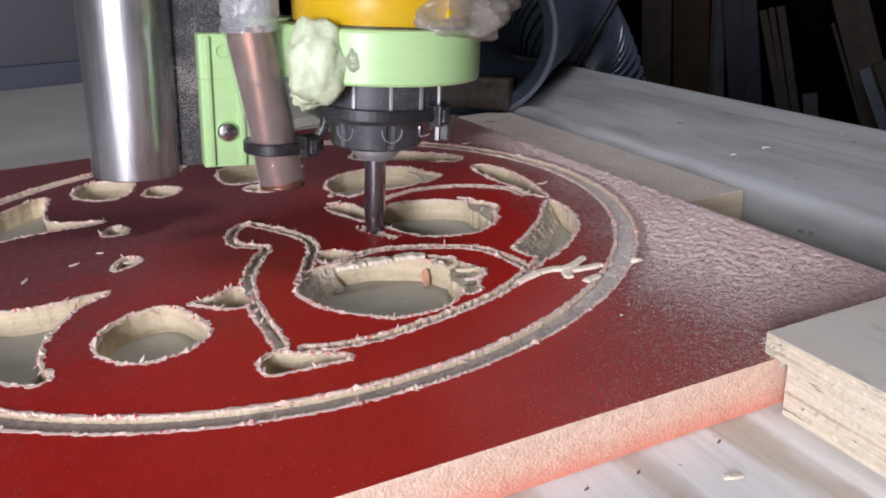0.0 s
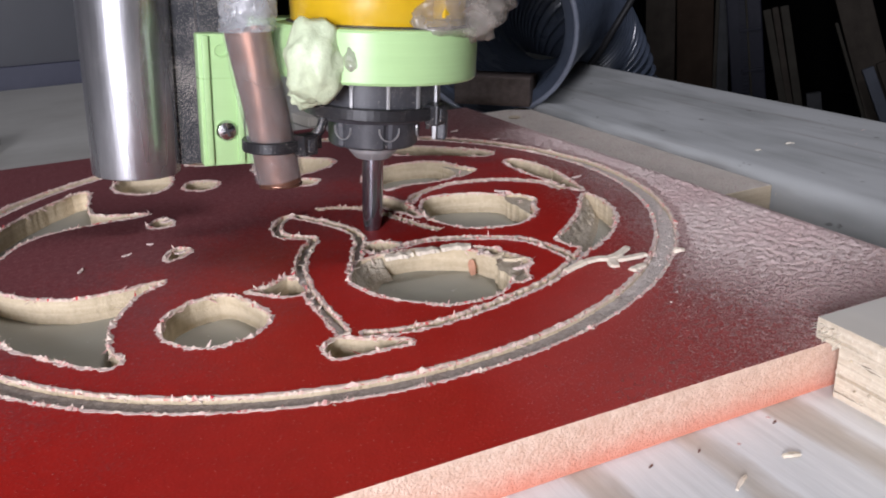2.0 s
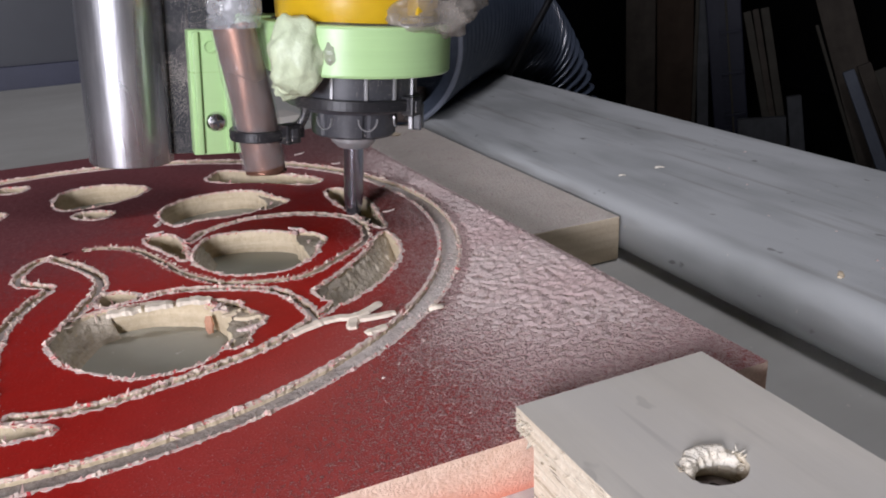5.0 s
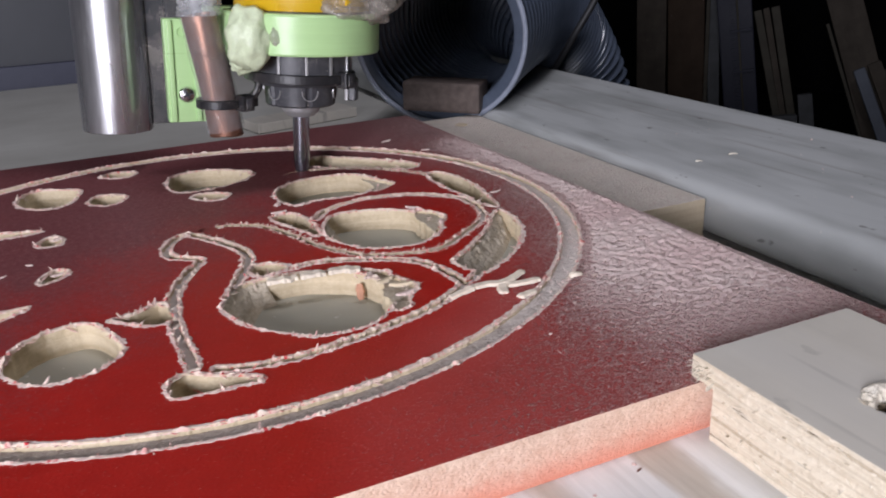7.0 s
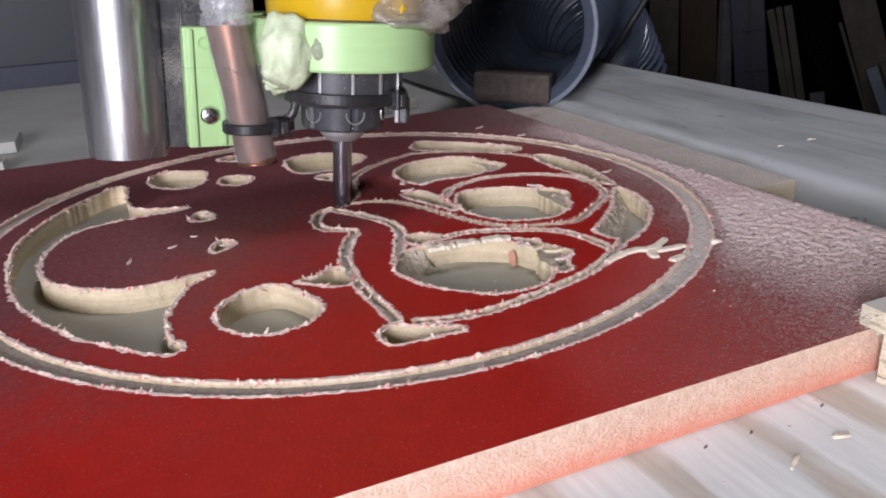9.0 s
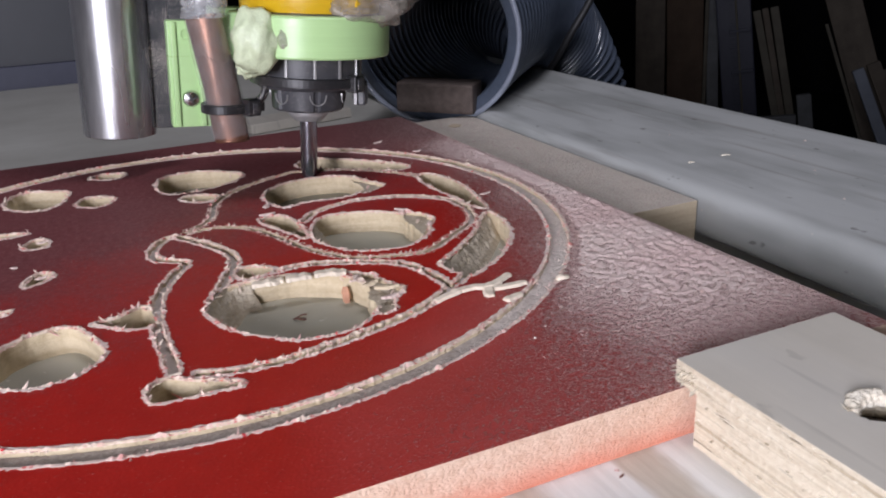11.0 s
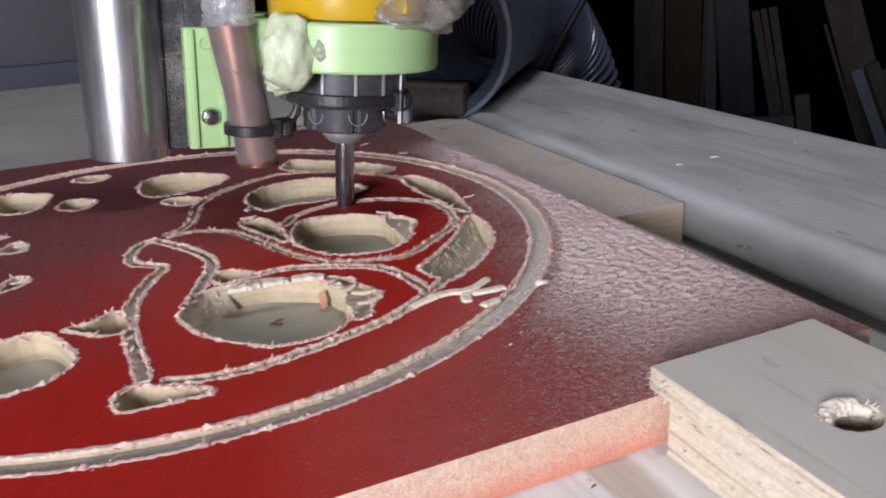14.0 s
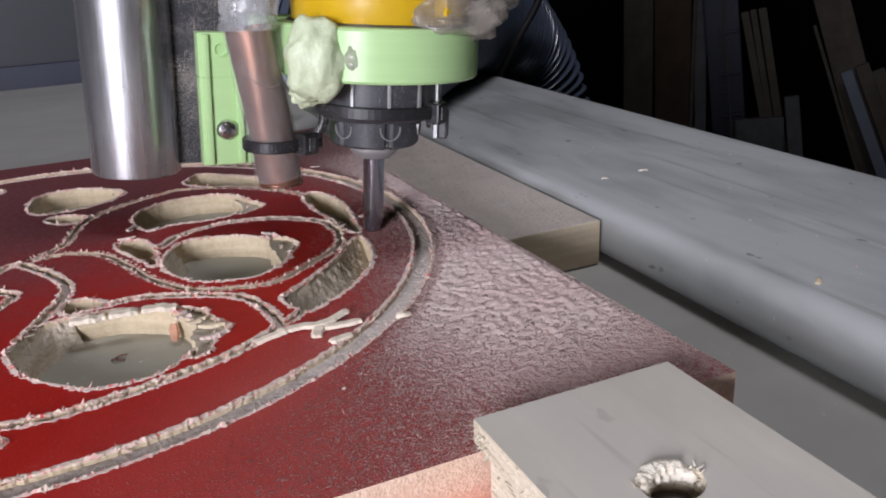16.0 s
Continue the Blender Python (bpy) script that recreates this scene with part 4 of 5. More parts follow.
def late_line(p):
    return min((p - q).length for q in LATE_POINTS)


LATE_POINTS = [v.xy for w, pts in LATE.values() for v in smooth_path([(x, y, 0) for x, y in pts], 2.0)]


def router_at(t):
    for (t0, *a), (t1, *b) in zip(DRIVE, DRIVE[1:]):
        if t <= t1:
            k = (t - t0) / (t1 - t0)
            x, y, z = [u + (v - u) * k for u, v in zip(a, b)]
            return TIP + Vector((x, y * REACH, z))
    return TIP + Vector((DRIVE[-1][1], DRIVE[-1][2] * REACH, DRIVE[-1][3]))


REACH = 0.91
TIP = EYE + 0.962 * Vector((0.0873, 0.2573, -0.0943))


def build_late_cuts(board):
    """The strips that the bit mills down and the fibres that it lifts, piece by piece."""
    moves = []
    rng = random.Random(21)
    times = [0.05 * i for i in range(1, 320)]
    tool = [(t, router_at(t).xy / MM) for t in times]
    for key, (width, pts) in LATE.items():
        line = [v.xy for v in smooth_path([(x, y, 0) for x, y in pts], 1.0)]
        for k in range(0, len(line) - 1, 6):
            seg = line[k:k + 7]
            mid = seg[len(seg) // 2]
            near = [((mid - p).length, t) for t, p in tool]
            passed = [t for d, t in near if d < 4.5]
            when = passed[0] if passed else min(near)[1] if min(near)[0] < 8 else None
            bm = bmesh.new()
            rows = []
            for i, p in enumerate(seg):
                g = k + i
                d = (line[min(g + 1, len(line) - 1)] - line[max(g - 1, 0)]).normalized()
                s = Vector((-d.y, d.x)) * width / 2 * 0.995
                rows.append([bm.verts.new(((p.x + s.x * u) * MM, (p.y + s.y * u) * MM, z)) for u, z in ((-1, -0.0022), (-1, 0), (1, 0), (1, -0.0022))])
            for r0, r1 in zip(rows, rows[1:]):
                for q in range(3):
                    bm.faces.new((r0[q], r0[q + 1], r1[q + 1], r1[q]))
            strip = part("milled_strip", bm, M_RED, board)
            bm = bmesh.new()
            for p, q in zip(seg, seg[1:]):
                d = (q - p).normalized()
                nrm = Vector((-d.y, d.x))
                for _ in range(8):
                    side = rng.choice((-1, 1))
                    at = p + (q - p) * rng.random() + nrm * side * (width / 2 + rng.uniform(-0.2, 0.5))
                    v = nrm * side * rng.uniform(-0.6, 1) + d * rng.uniform(-1, 1)
                    shard(bm, Vector((at.x * MM, at.y * MM, -0.0001)), Vector((v.x, v.y, rng.uniform(-0.05, 0.35))).normalized(), rng.uniform(0.5, 1.5) * MM, rng.uniform(0.5, 1.3) * MM)
            burr = tagged(part("lifted_fibre", bm, M_FIBRE, board, "pale torn fibres"), kind="stuff")
            moves.append((strip, burr, when))
    return moves


def splinter(bm, points, width, thick, seed):
    """A flat split of wood along points, ragged at its sides; millimetres."""
    line = smooth_path([(x, y, z) for x, y, z in points], 0.8)
    rows = []
    for i, p in enumerate(line):
        d = (line[min(i + 1, len(line) - 1)] - line[max(i - 1, 0)]).normalized()
        side = d.cross(Vector((0, 0, 1))).normalized()
        u = i / (len(line) - 1)
        w = width * 0.5 * (0.45 + 0.55 * math.sin(math.pi * (0.12 + 0.76 * u)))
        l, r = [w * (1 + 0.55 * noise.noise((i * 0.55, seed, k))) for k in (0, 7)]
        h = thick * (1 + 0.4 * noise.noise((i * 0.4, seed, 3)))
        rows.append([bm.verts.new((p + side * a + Vector((0, 0, b))) * MM) for a, b in ((-l, 0), (-l * 0.7, h), (r * 0.6, h * 0.9), (r, 0))])
    for r0, r1 in zip(rows, rows[1:]):
        for k in range(4):
            bm.faces.new((r0[k], r0[(k + 1) % 4], r1[(k + 1) % 4], r1[k]))
    bm.faces.new(rows[0]), bm.faces.new(rows[-1][::-1])


def build_splits():
    """Larger splits of wood torn loose at the lower opening and at the ring."""
    def lay(name, label, group, mat, *pieces):
        bm = bmesh.new()
        for k, (pts, width, thick) in enumerate(pieces):
            splinter(bm, pts, width, thick, len(label) + 3.7 * k)
        bmesh.ops.recalc_face_normals(bm, faces=bm.faces[:])
        return tagged(part(name, bm, mat), label, "wood chip", group)
    g = "loose wood chips"
    lay("wood_chip", "pale forked splinter lying across the ring groove", g, M_SPLIT,
        (((53, -88.5, 0.1), (59, -86.5, 0.3), (65, -85.5, 0.4), (70.5, -87, 0.5), (78.5, -83.5, 0.9)), 3.0, 0.8),
        (((69.5, -87, 0.3), (68.3, -90, 0.2), (67.6, -93, 0.1)), 3.4, 0.7))
    lay("wood_chip", "pale flat splinter beside the forked one", g, M_SPLIT, (((70.5, -89, 0.1), (74, -89.5, 0.3), (80, -90.5, 0.5)), 2.8, 0.8))
    lay("wood_chip", "short pale splinter at the ring groove", g, M_SPLIT, (((69.5, -97, 0.1), (72, -96.4, 0.2), (75.5, -95.6, 0.1)), 3.0, 0.6))
    for a, b, c in (((11.5, -51.6), (15.5, -52.4), (20.3, -52.6)), ((21.3, -52.4), (25, -53.0), (28.6, -53.4)), ((29.6, -53.2), (34, -54.2), (38.6, -56.4))):
        lay("wood_chip", "whitish split strip along the opening's rim", g, M_SPLIT, (((*a, 0.0), (*b, 0.25), (*c, 0.0)), 4.2, 1.0))
    bed = -T / MM + 0.05
    lay("wood_chip", "small white splinter on the painted spoilboard", g, M_TORN, (((53.6, -170.2, bed), (55.4, -171, bed + 0.3), (57.2, -171.4, bed)), 1.5, 0.5))
    lay("wood_chip", "pale thin splinter on the painted spoilboard", g, M_SPLIT, (((37.6, -174.2, bed), (40.1, -172.6, bed + 0.2), (42.4, -171.6, bed)), 1.0, 0.4))
    lay("wood_chip", "brown crumb of wood on the painted spoilboard", g, M_SHAVING, (((61.0, -160.3, bed), (61.8, -160.0, bed + 0.1), (62.2, -160.0, bed)), 0.5, 0.3))
    lay("wood_chip", "brown crumb of wood on the painted spoilboard", g, M_SHAVING, (((39.4, -161.0, bed), (40.0, -160.6, bed + 0.1), (40.4, -160.6, bed)), 0.5, 0.3))
    lay("wood_chip", "brown crumb of wood on the painted spoilboard", g, M_SHAVING, (((27.2, -160.4, bed), (28.0, -160.1, bed + 0.1), (28.2, -160.3, bed)), 0.5, 0.3))
    top = -11.6
    lay("wood_chip", "white splinter lying on the grey side board", g, M_TORN, (((250.8, 19.0, top), (252.8, 18.2, top + 0.3), (255.0, 17.6, top)), 1.5, 0.5))
    lay("wood_chip", "white splinter lying on the grey side board", g, M_TORN, (((229.4, 17.3, top), (230.8, 16.7, top + 0.3), (232.4, 16.4, top)), 1.3, 0.5))
    lay("wood_chip", "torn knot splinter on the grey side board", g, M_BLOCK_END, (((217.6, -111.6, top), (219.6, -110.4, top + 0.4), (221.2, -109.0, top)), 2.2, 0.7))
    lay("wood_chip", "pale dusty chip on the ring groove's rim", g, M_SPLIT, (((88.8, -92.0, 0.1), (90.6, -92.4, 0.5), (92.6, -92.2, 0.1)), 2.2, 0.9))
    lay("wood_chip", "curled pale sliver standing in the side opening", g, M_SPLIT,
        (((79.2, -55.5, -7.2), (80.4, -52.5, -6.6), (82.2, -49.5, -5.4), (84.4, -47.8, -3.8)), 2.0, 0.7))
    chip = lay("wood_chip", "orange stained chip leaning in the opening", g, M_ORANGE, (((-2.4, 0, 0), (0, 0.2, 0.2), (2.4, 0, 0)), 2.4, 0.8))
    chip.matrix_world = pose(0.0366, -0.0612, -0.0045, 0, -68, 80)
    bm = bmesh.new()
    curl = [(1.7 * math.cos(a) * (1 + 0.25 * math.sin(3 * a)), 1.3 * math.sin(a), 0.15 + 0.3 * (1 + math.sin(2 * a))) for a in [0.5 + 5.2 * i / 14 for i in range(15)]]
    splinter(bm, curl, 0.6, 0.4, 2.0)
    bmesh.ops.recalc_face_normals(bm, faces=bm.faces[:])
    return tagged(part("wood_shaving", bm, M_SHAVING, at=pose(0.0218, -0.0643, -DEEP + 0.0002)), "small curled brown shaving on the backing sheet", "wood shaving")


def build_loose(board):
    """Chips and crumbs of sawdust that lie on the work."""
    rng = random.Random(5)
    for (x, y, yaw, length, width) in (
                                       (105, 95, 30, 6, 1.6), (114, 68, -20, 4, 1.4), (84, 92, 60, 4, 1.4), (-60, -5, 20, 3.4, 1.2), (-74, -12, 70, 4, 1.2), (-52, 2, -30, 2.4, 1.2), (110, -8, 10, 5, 1.4), (126, 40, 40, 4, 1.2),
                                       (42, -68, 20, 6, 2.2), (45, -73, -15, 7, 2.4), (44, -79, 10, 6, 2.0), (39, -62, 50, 5, 2.0), (36, -53, -30, 6, 2.2),
                                       (40, 17, 20, 5, 2.0), (33, 22, 70, 5, 2.0), (31, 12, 5, 6, 2.0), (78, -28, 60, 4, 1.8), (75, -9, -40, 5, 1.8), (-44, -12, 20, 4, 1.6), (-44, 24, 10, 4, 1.6)):
        n, bm, rows = 9, bmesh.new(), []
        for i in range(n):
            u = i / (n - 1)
            w = width * 0.5 * (0.25 + math.sin(math.pi * min(1, u * 0.9 + 0.08))) * rng.uniform(0.6, 1.1)
            c = Vector(((u - 0.5) * length, rng.uniform(-0.3, 0.3) * width * 0.5, 0))
            lift = 0.15 * width * abs(u - 0.5)
            rows.append([bm.verts.new((c + Vector((0, k * w, z + lift))) * MM) for k, z in ((-1, 0.05), (-0.5, 0.32 * width), (0.6, 0.28 * width), (1, 0.05))])
        for r0, r1 in zip(rows, rows[1:]):
            for k in range(4):
                bm.faces.new((r0[k], r0[(k + 1) % 4], r1[(k + 1) % 4], r1[k]))
        bm.faces.new(rows[0]), bm.faces.new(rows[-1][::-1])
        bmesh.ops.recalc_face_normals(bm, faces=bm.faces[:])
        tagged(part("wood_chip", bm, M_BLOCK_END if width > 2 else M_CHIP, at=pose(x * MM, y * MM, 0.0001, 0, 0, yaw)),
               "pale splintered wood chip lying on the red paint", "wood chip", "loose wood chips")
    # the heaped layer beyond the ring: lumps of settled dust
    step, nx, ny = 0.62, 118, 476
    grid, faces = [], []
    for j in range(ny):
        for i in range(nx):
            x, y = 68.0 + step * i, -153.0 + step * j
            ragged = 14 * noise.noise((x * 0.03, y * 0.03, 4))
            lean = x - 0.24 * y + ragged
            dense = max(0.0, min(1.0, (lean - 83) / 60)) * max(0.0, min(1.0, (y + 158) / 62)) * (1 - 0.72 * max(0.0, min(1.0, (y - 65) / 60)))
            dense *= max(0.0, min(1.0, (math.hypot(x - RING_MID[0], y) - 127.8) / 4))
            lumps = noise.noise((x * 0.42, y * 0.47, 1)) + 0.75 * noise.noise((x * 0.95, y * 1.05, 7)) + 0.35 * noise.noise((x * 1.9, y * 2.1, 3))
            h = 0.80 * dense - 0.52 + 0.62 * lumps * (0.35 + 0.65 * dense)
            grid.append((x, y, max(-0.12, min(1.3, h)) if x < BX1 + 1.5 - (y + 154.5) * 0.0238 else -0.4))
    for j in range(ny - 1):
        for i in range(nx - 1):
            q = (j * nx + i, j * nx + i + 1, (j + 1) * nx + i + 1, (j + 1) * nx + i)
            if min(grid[k][2] for k in q) > -0.3 and min(math.hypot(grid[k][0] - RING_MID[0], grid[k][1]) for k in q) > 128.4:
                faces.append(q)
    used = sorted({k for q in faces for k in q})
    slot = {k: i for i, k in enumerate(used)}
    me = bpy.data.meshes.new("sawdust_layer")
    me.from_pydata([(grid[k][0] * MM, grid[k][1] * MM, grid[k][2] * MM) for k in used], [], [[slot[k] for k in q] for q in faces])
    me.materials.append(M_HEAP)
    me.shade_smooth()
    tagged(new("sawdust_layer", me), "heaped pale pinkish sawdust lying on the board", "sawdust", kind="stuff")
    # crumbs of dust, thick beyond the ring on the right
    vs, fs = [], []
    for _ in range(26000):
        x, y = rng.uniform(60, 198), rng.uniform(-150, 190)
        r = math.hypot(x, y)
        dense = max(0.0, min(1.0, (x - 0.32 * y - 94) / 35)) * max(0.12, min(1.0, (y + 140) / 40))
        if x < 141:
            dense *= 1 - 0.8 * max(0.0, min(1.0, (y - 65) / 60))
        if (x > 140.5 and (y < -20 or x < 147)) or (x < 141 and y > 140):
            continue
        if (RING[0] - 1 < r < RING[1] + 1 and rng.random() < 0.7) or r < RING[0] and rng.random() < 0.75 or rng.random() > dense:
            continue
        if r < 108:
            continue
        small = r < RING[0]
        h = rng.uniform(0.08, 0.2) if small else rng.uniform(0.12, 0.42) if rng.random() < 0.985 else rng.uniform(0.42, 0.8)
        z = -15.1 if x > 141 else 0.0
        k = len(vs)
        a = rng.uniform(0, 6.28)
        for i in range(4):
            q = a + i * 1.571 + rng.uniform(-0.3, 0.3)
            g = h * rng.uniform(0.7, 1.2)
            vs.append(((x + g * math.cos(q)) * MM, (y + g * math.sin(q)) * MM, (z - 0.1) * MM))
        vs.append((x * MM, y * MM, (z + h * rng.uniform(0.35, 0.8)) * MM))
        fs += [(k + i, k + (i + 1) % 4, k + 4) for i in range(4)]
    me = bpy.data.meshes.new("sawdust")
    me.from_pydata(vs, [], fs)
    me.materials.append(M_DUST)
    tagged(new("sawdust", me), "loose pale sawdust crumbs on the board", "sawdust", kind="stuff")
    vs, fs = [], []
    for _ in range(220):
        x, y = rng.uniform(-140, 330), rng.uniform(-225, -156) if rng.random() < 0.4 else rng.uniform(-160, 200)
        if (-157 < x < 146 and y > -155) or (146 <= x < 200 and y > -22) or (80 < x < 129 and y < -150) or 137 < x < 142 or 183 < x < 221:
            continue
        z = -11.7 if x > 206 else TABLE / MM if x > 140 else -T / MM
        h = rng.uniform(0.2, 0.8)
        k = len(vs)
        for i in range(4):
            q = i * 1.571 + rng.uniform(-0.4, 0.4)
            vs.append(((x + h * math.cos(q)) * MM, (y + h * math.sin(q)) * MM, (z + 0.02) * MM))
        vs.append((x * MM, y * MM, (z + h * 0.6) * MM))
        fs += [(k + i, k + (i + 1) % 4, k + 4) for i in range(4)]
    me = bpy.data.meshes.new("sawdust")
    me.from_pydata(vs, [], fs)
    me.materials.append(M_DUST)
    tagged(new("sawdust", me), "scattered sawdust crumbs on the table and side board", "sawdust", kind="stuff")


# ---- hose ----
def build_hose():
    hose = thing("dust_hose", "blue-grey ribbed flexible dust hose with open end", "hose")
    path = smooth_path([(0.1842, 0.2050, 0.0350), (0.2433, 0.2715, 0.0394), (0.3265, 0.366, 0.0334), (0.4028, 0.4354, -0.0001), (0.4448, 0.4528, -0.0543), (0.458, 0.4404, -0.1264), (0.4596, 0.418, -0.2064)], 0.0007)
    pitch = 15
    wall = tube_bm(path, lambda i, a: 0.0522 + 0.0050 * math.cos(2 * math.pi * i / pitch - a), 56, False)
    part("duct_wall", wall, M_HOSE, hose, smooth=True)
    d = (path[4] - path[0]).normalized()
    side = d.cross(Vector((0, 0, 1))).normalized()
    top = side.cross(d)
    ring = [path[0] + 0.0555 * (math.cos(a) * side + math.sin(a) * top) for a in [2 * math.pi * i / 72 for i in range(73)]]
    part("end_wire", tube_bm(ring, 0.0017, 10, False), M_WIRE, hose, "glossy bead round the open end, paler for its highlight", True)
    iron = box_bm(-0.0255, 0.0255, -0.0115, 0.0115, 0, 0.0188, 0.0016)
    tagged(part("iron_block", iron, M_IRON, at=pose(0.1890, 0.2090, -0.0125, 0, 2, -42)), "rusty brown iron block lying in the hose mouth", "iron block")
    cable = smooth_path([(0.3838, 0.2773, 0.1056), (0.3636, 0.2796, 0.0618), (0.3552, 0.2855, 0.039), (0.3434, 0.2927, 0.0156), (0.34, 0.3087, -0.0057), (0.3428, 0.3343, -0.0254)], 0.004)
    tagged(part("cable", tube_bm(cable, 0.0028, 10), M_CABLE, smooth=True), "thin black cable hanging beside the hose", "cable")


# ---- router carriage; millimetres from the bit's tip ----
RM = 0.962 * MM


def mm(bm, dx=0.0, dy=0.0, dz=0.0):
    bmesh.ops.scale(bm, vec=(RM, RM, RM), verts=bm.verts[:])
    bmesh.ops.translate(bm, vec=(dx * RM, dy * RM, dz * RM), verts=bm.verts[:])
    return bm


def strap(path_pts, width, thick):
    """A flat band along a closed line, with its width upright."""
    bm = bmesh.new()
    n = len(path_pts)
    rows = []
    for i, p in enumerate(path_pts):
        d = path_pts[(i + 1) % n] - path_pts[i - 1]
        o = Vector((d.y, -d.x, 0)).normalized() * thick / 2
        rows.append([bm.verts.new(p + o * u + Vector((0, 0, w * width / 2))) for u, w in ((1, 0.8), (1, -0.8), (0.6, -1), (-1, -1), (-1, 1), (0.6, 1))])
    for i in range(n):
        a, b = rows[i], rows[(i + 1) % n]
        for j in range(6):
            bm.faces.new((a[j], a[(j + 1) % 6], b[(j + 1) % 6], b[j]))
    bmesh.ops.recalc_face_normals(bm, faces=bm.faces[:])
    return bm


def ellipse(cx, cy, cz, rx, ry, n=48, tilt=0.0):
    return [Vector((cx + rx * math.cos(2 * math.pi * i / n), cy + ry * math.sin(2 * math.pi * i / n), cz + tilt * rx * math.cos(2 * math.pi * i / n))) for i in range(n)]


def tie_head(name, parent, x, y, z, yaw):
    bm = box_bm(-3.2, 3.2, -2.4, 2.4, -3.4, 3.4, 0.7)
    head = part(name, mm(bm), M_STRAP, parent, at=pose(x * RM, y * RM, z * RM, 0, 0, yaw))
    part("slot", mm(box_bm(-1.3, 1.3, -2.75, -2.2, -2.0, 2.0, 0.2)), M_BLACK, head)
    part("tail", mm(box_bm(3.0, 6.5, -0.8, 0.8, -2.0, 2.0, 0.3)), M_STRAP, head)
    return head


def build_router():
    router = thing("router_carriage", "yellow trim router in green printed mount on a steel post", "router")
    part("bit", mm(lathe([(0.4, -2.0), (2.5, -1.8), (2.8, -1.2), (3.5, 4.5), (3.65, 7.5), (3.65, 30)], 40), 0, 0, 0), M_BIT, router, "polished straight carbide bit", 30)
    nut = part("collet_nut", mm(lathe([(3.8, 25.4), (5.9, 25.4), (8.0, 27.6), (8.4, 28.4), (8.4, 30.0), (9.2, 30.4), (9.2, 33.0)], 48)), M_NUT, router, "dull steel collet nut", 30)
    # spindle nose: notched skirt with upright slots
    bm = bmesh.new()
    seg, prof = 96, [(8.6, 30.4), (14.3, 30.4), (15.1, 31.2), (15.3, 36.5), (15.6, 40.2)]
    rows = []
    for r, z in prof:
        row = []
        for i in range(seg):
            a = 2 * math.pi * i / seg
            slot = 0.9 if (i % 16) in (7, 8) and z > 30 else 0.0
            row.append(bm.verts.new(((r - slot) * math.cos(a), (r - slot) * math.sin(a), z)))
        rows.append(row)
    for a, b in zip(rows, rows[1:]):
        for i in range(seg):
            bm.faces.new((a[i], a[(i + 1) % seg], b[(i + 1) % seg], b[i]))
    bm.faces.new(rows[0][::-1])
    part("nose", mm(bm), M_BLACK, router, "black dusty spindle nose", 25)
    for k in range(6):
        a = radians(-150 + 60 * k)
        bm = bmesh.new()
        for i in range(13):
            u = math.pi * i / 12
            p = Vector((3.4 * math.cos(u), 0, -3.6 * math.sin(u)))
            bmesh.ops.create_cube(bm, size=1, matrix=Matrix.LocRotScale(p, Euler((0, u, 0)), (0.4, 0.6, 1.1)))
        part("notch_rim", mm(bm), M_NUT, router, "pale dusty notch edge", at=pose(15.3 * RM * math.cos(a), 15.3 * RM * math.sin(a), 37.2 * RM, 0, 0, math.degrees(a) + 90))
    part("collar", mm(lathe([(14.0, 40.0), (20.6, 40.0), (21.6, 41.0), (21.8, 46.0), (21.8, 54.5)], 72)), M_BLACK, router, "black dusty motor collar", 30)
    for deg in (-128, -98, -70, -42, -18, 8):
        a = radians(deg)
        part("cooling_fin", mm(box_bm(-0.55, 0.55, -0.9, 0.5, 33.5 if deg > -50 else 44, 54.4, 0.2)), M_NUT, router, "pale dusty upright fin", at=pose(21.7 * RM * math.cos(a), 21.7 * RM * math.sin(a), 0, 0, 0, deg + 90))
    for deg in (-30, -6):
        a = radians(deg)
        part("lug", mm(box_bm(-3.4, 3.4, -2.6, 1.0, 33.0, 42.0, 0.8)), M_BLACK, router, at=pose(22.6 * RM * math.cos(a), 22.6 * RM * math.sin(a), 0, 0, 0, deg + 90))
    tie = part("cable_tie", mm(strap(ellipse(0, 0, 43.2, 23.4, 23.4, 72, -0.02), 4.0, 1.2)), M_STRAP, router, "black cable tie round the collar")
    tie_head("tie_head", tie, 14.6, -18.8, 42.6, 38)
    # green mount: ring and flange plate
    ring = lathe([(23.5, 54.0), (32.6, 53.6), (33.2, 54.4), (33.2, 68.8), (32.6, 69.6), (29.0, 70.0), (29.0, 66.0)], 96)
    part("mount_ring", mm(ring, 1.2, 0.5, 0), M_GREEN, router, "pale green printed clamp ring", 30)
    bm = box_bm(-53, -26, 24, 31, 19.8, 64.5, 0.8)
    part("mount_plate", mm(bm), M_GREEN, router, "pale green printed flange plate", 30)
    part("mount_web", mm(box_bm(-36, -18, 12, 27, 54.5, 70.5, 0.8)), M_GREEN, router, smooth=30)
    for x in (-50.6, -40.0):
        part("plate_rib", mm(box_bm(x - 1.1, x + 1.1, 22.6, 24.6, 20.3, 64.0, 0.7)), M_GREEN, router, smooth=30)
    part("bolt_hole", mm(lathe([(0.2, 0), (2.4, 0), (2.6, 0.4), (1.9, 0.5), (1.6, -0.6), (0.2, -0.8)], 28)), M_GREEN, router, "shallow empty bolt hole", 30, pose(-45.6 * RM, 23.9 * RM, 59.0 * RM, 90, 0, 0))
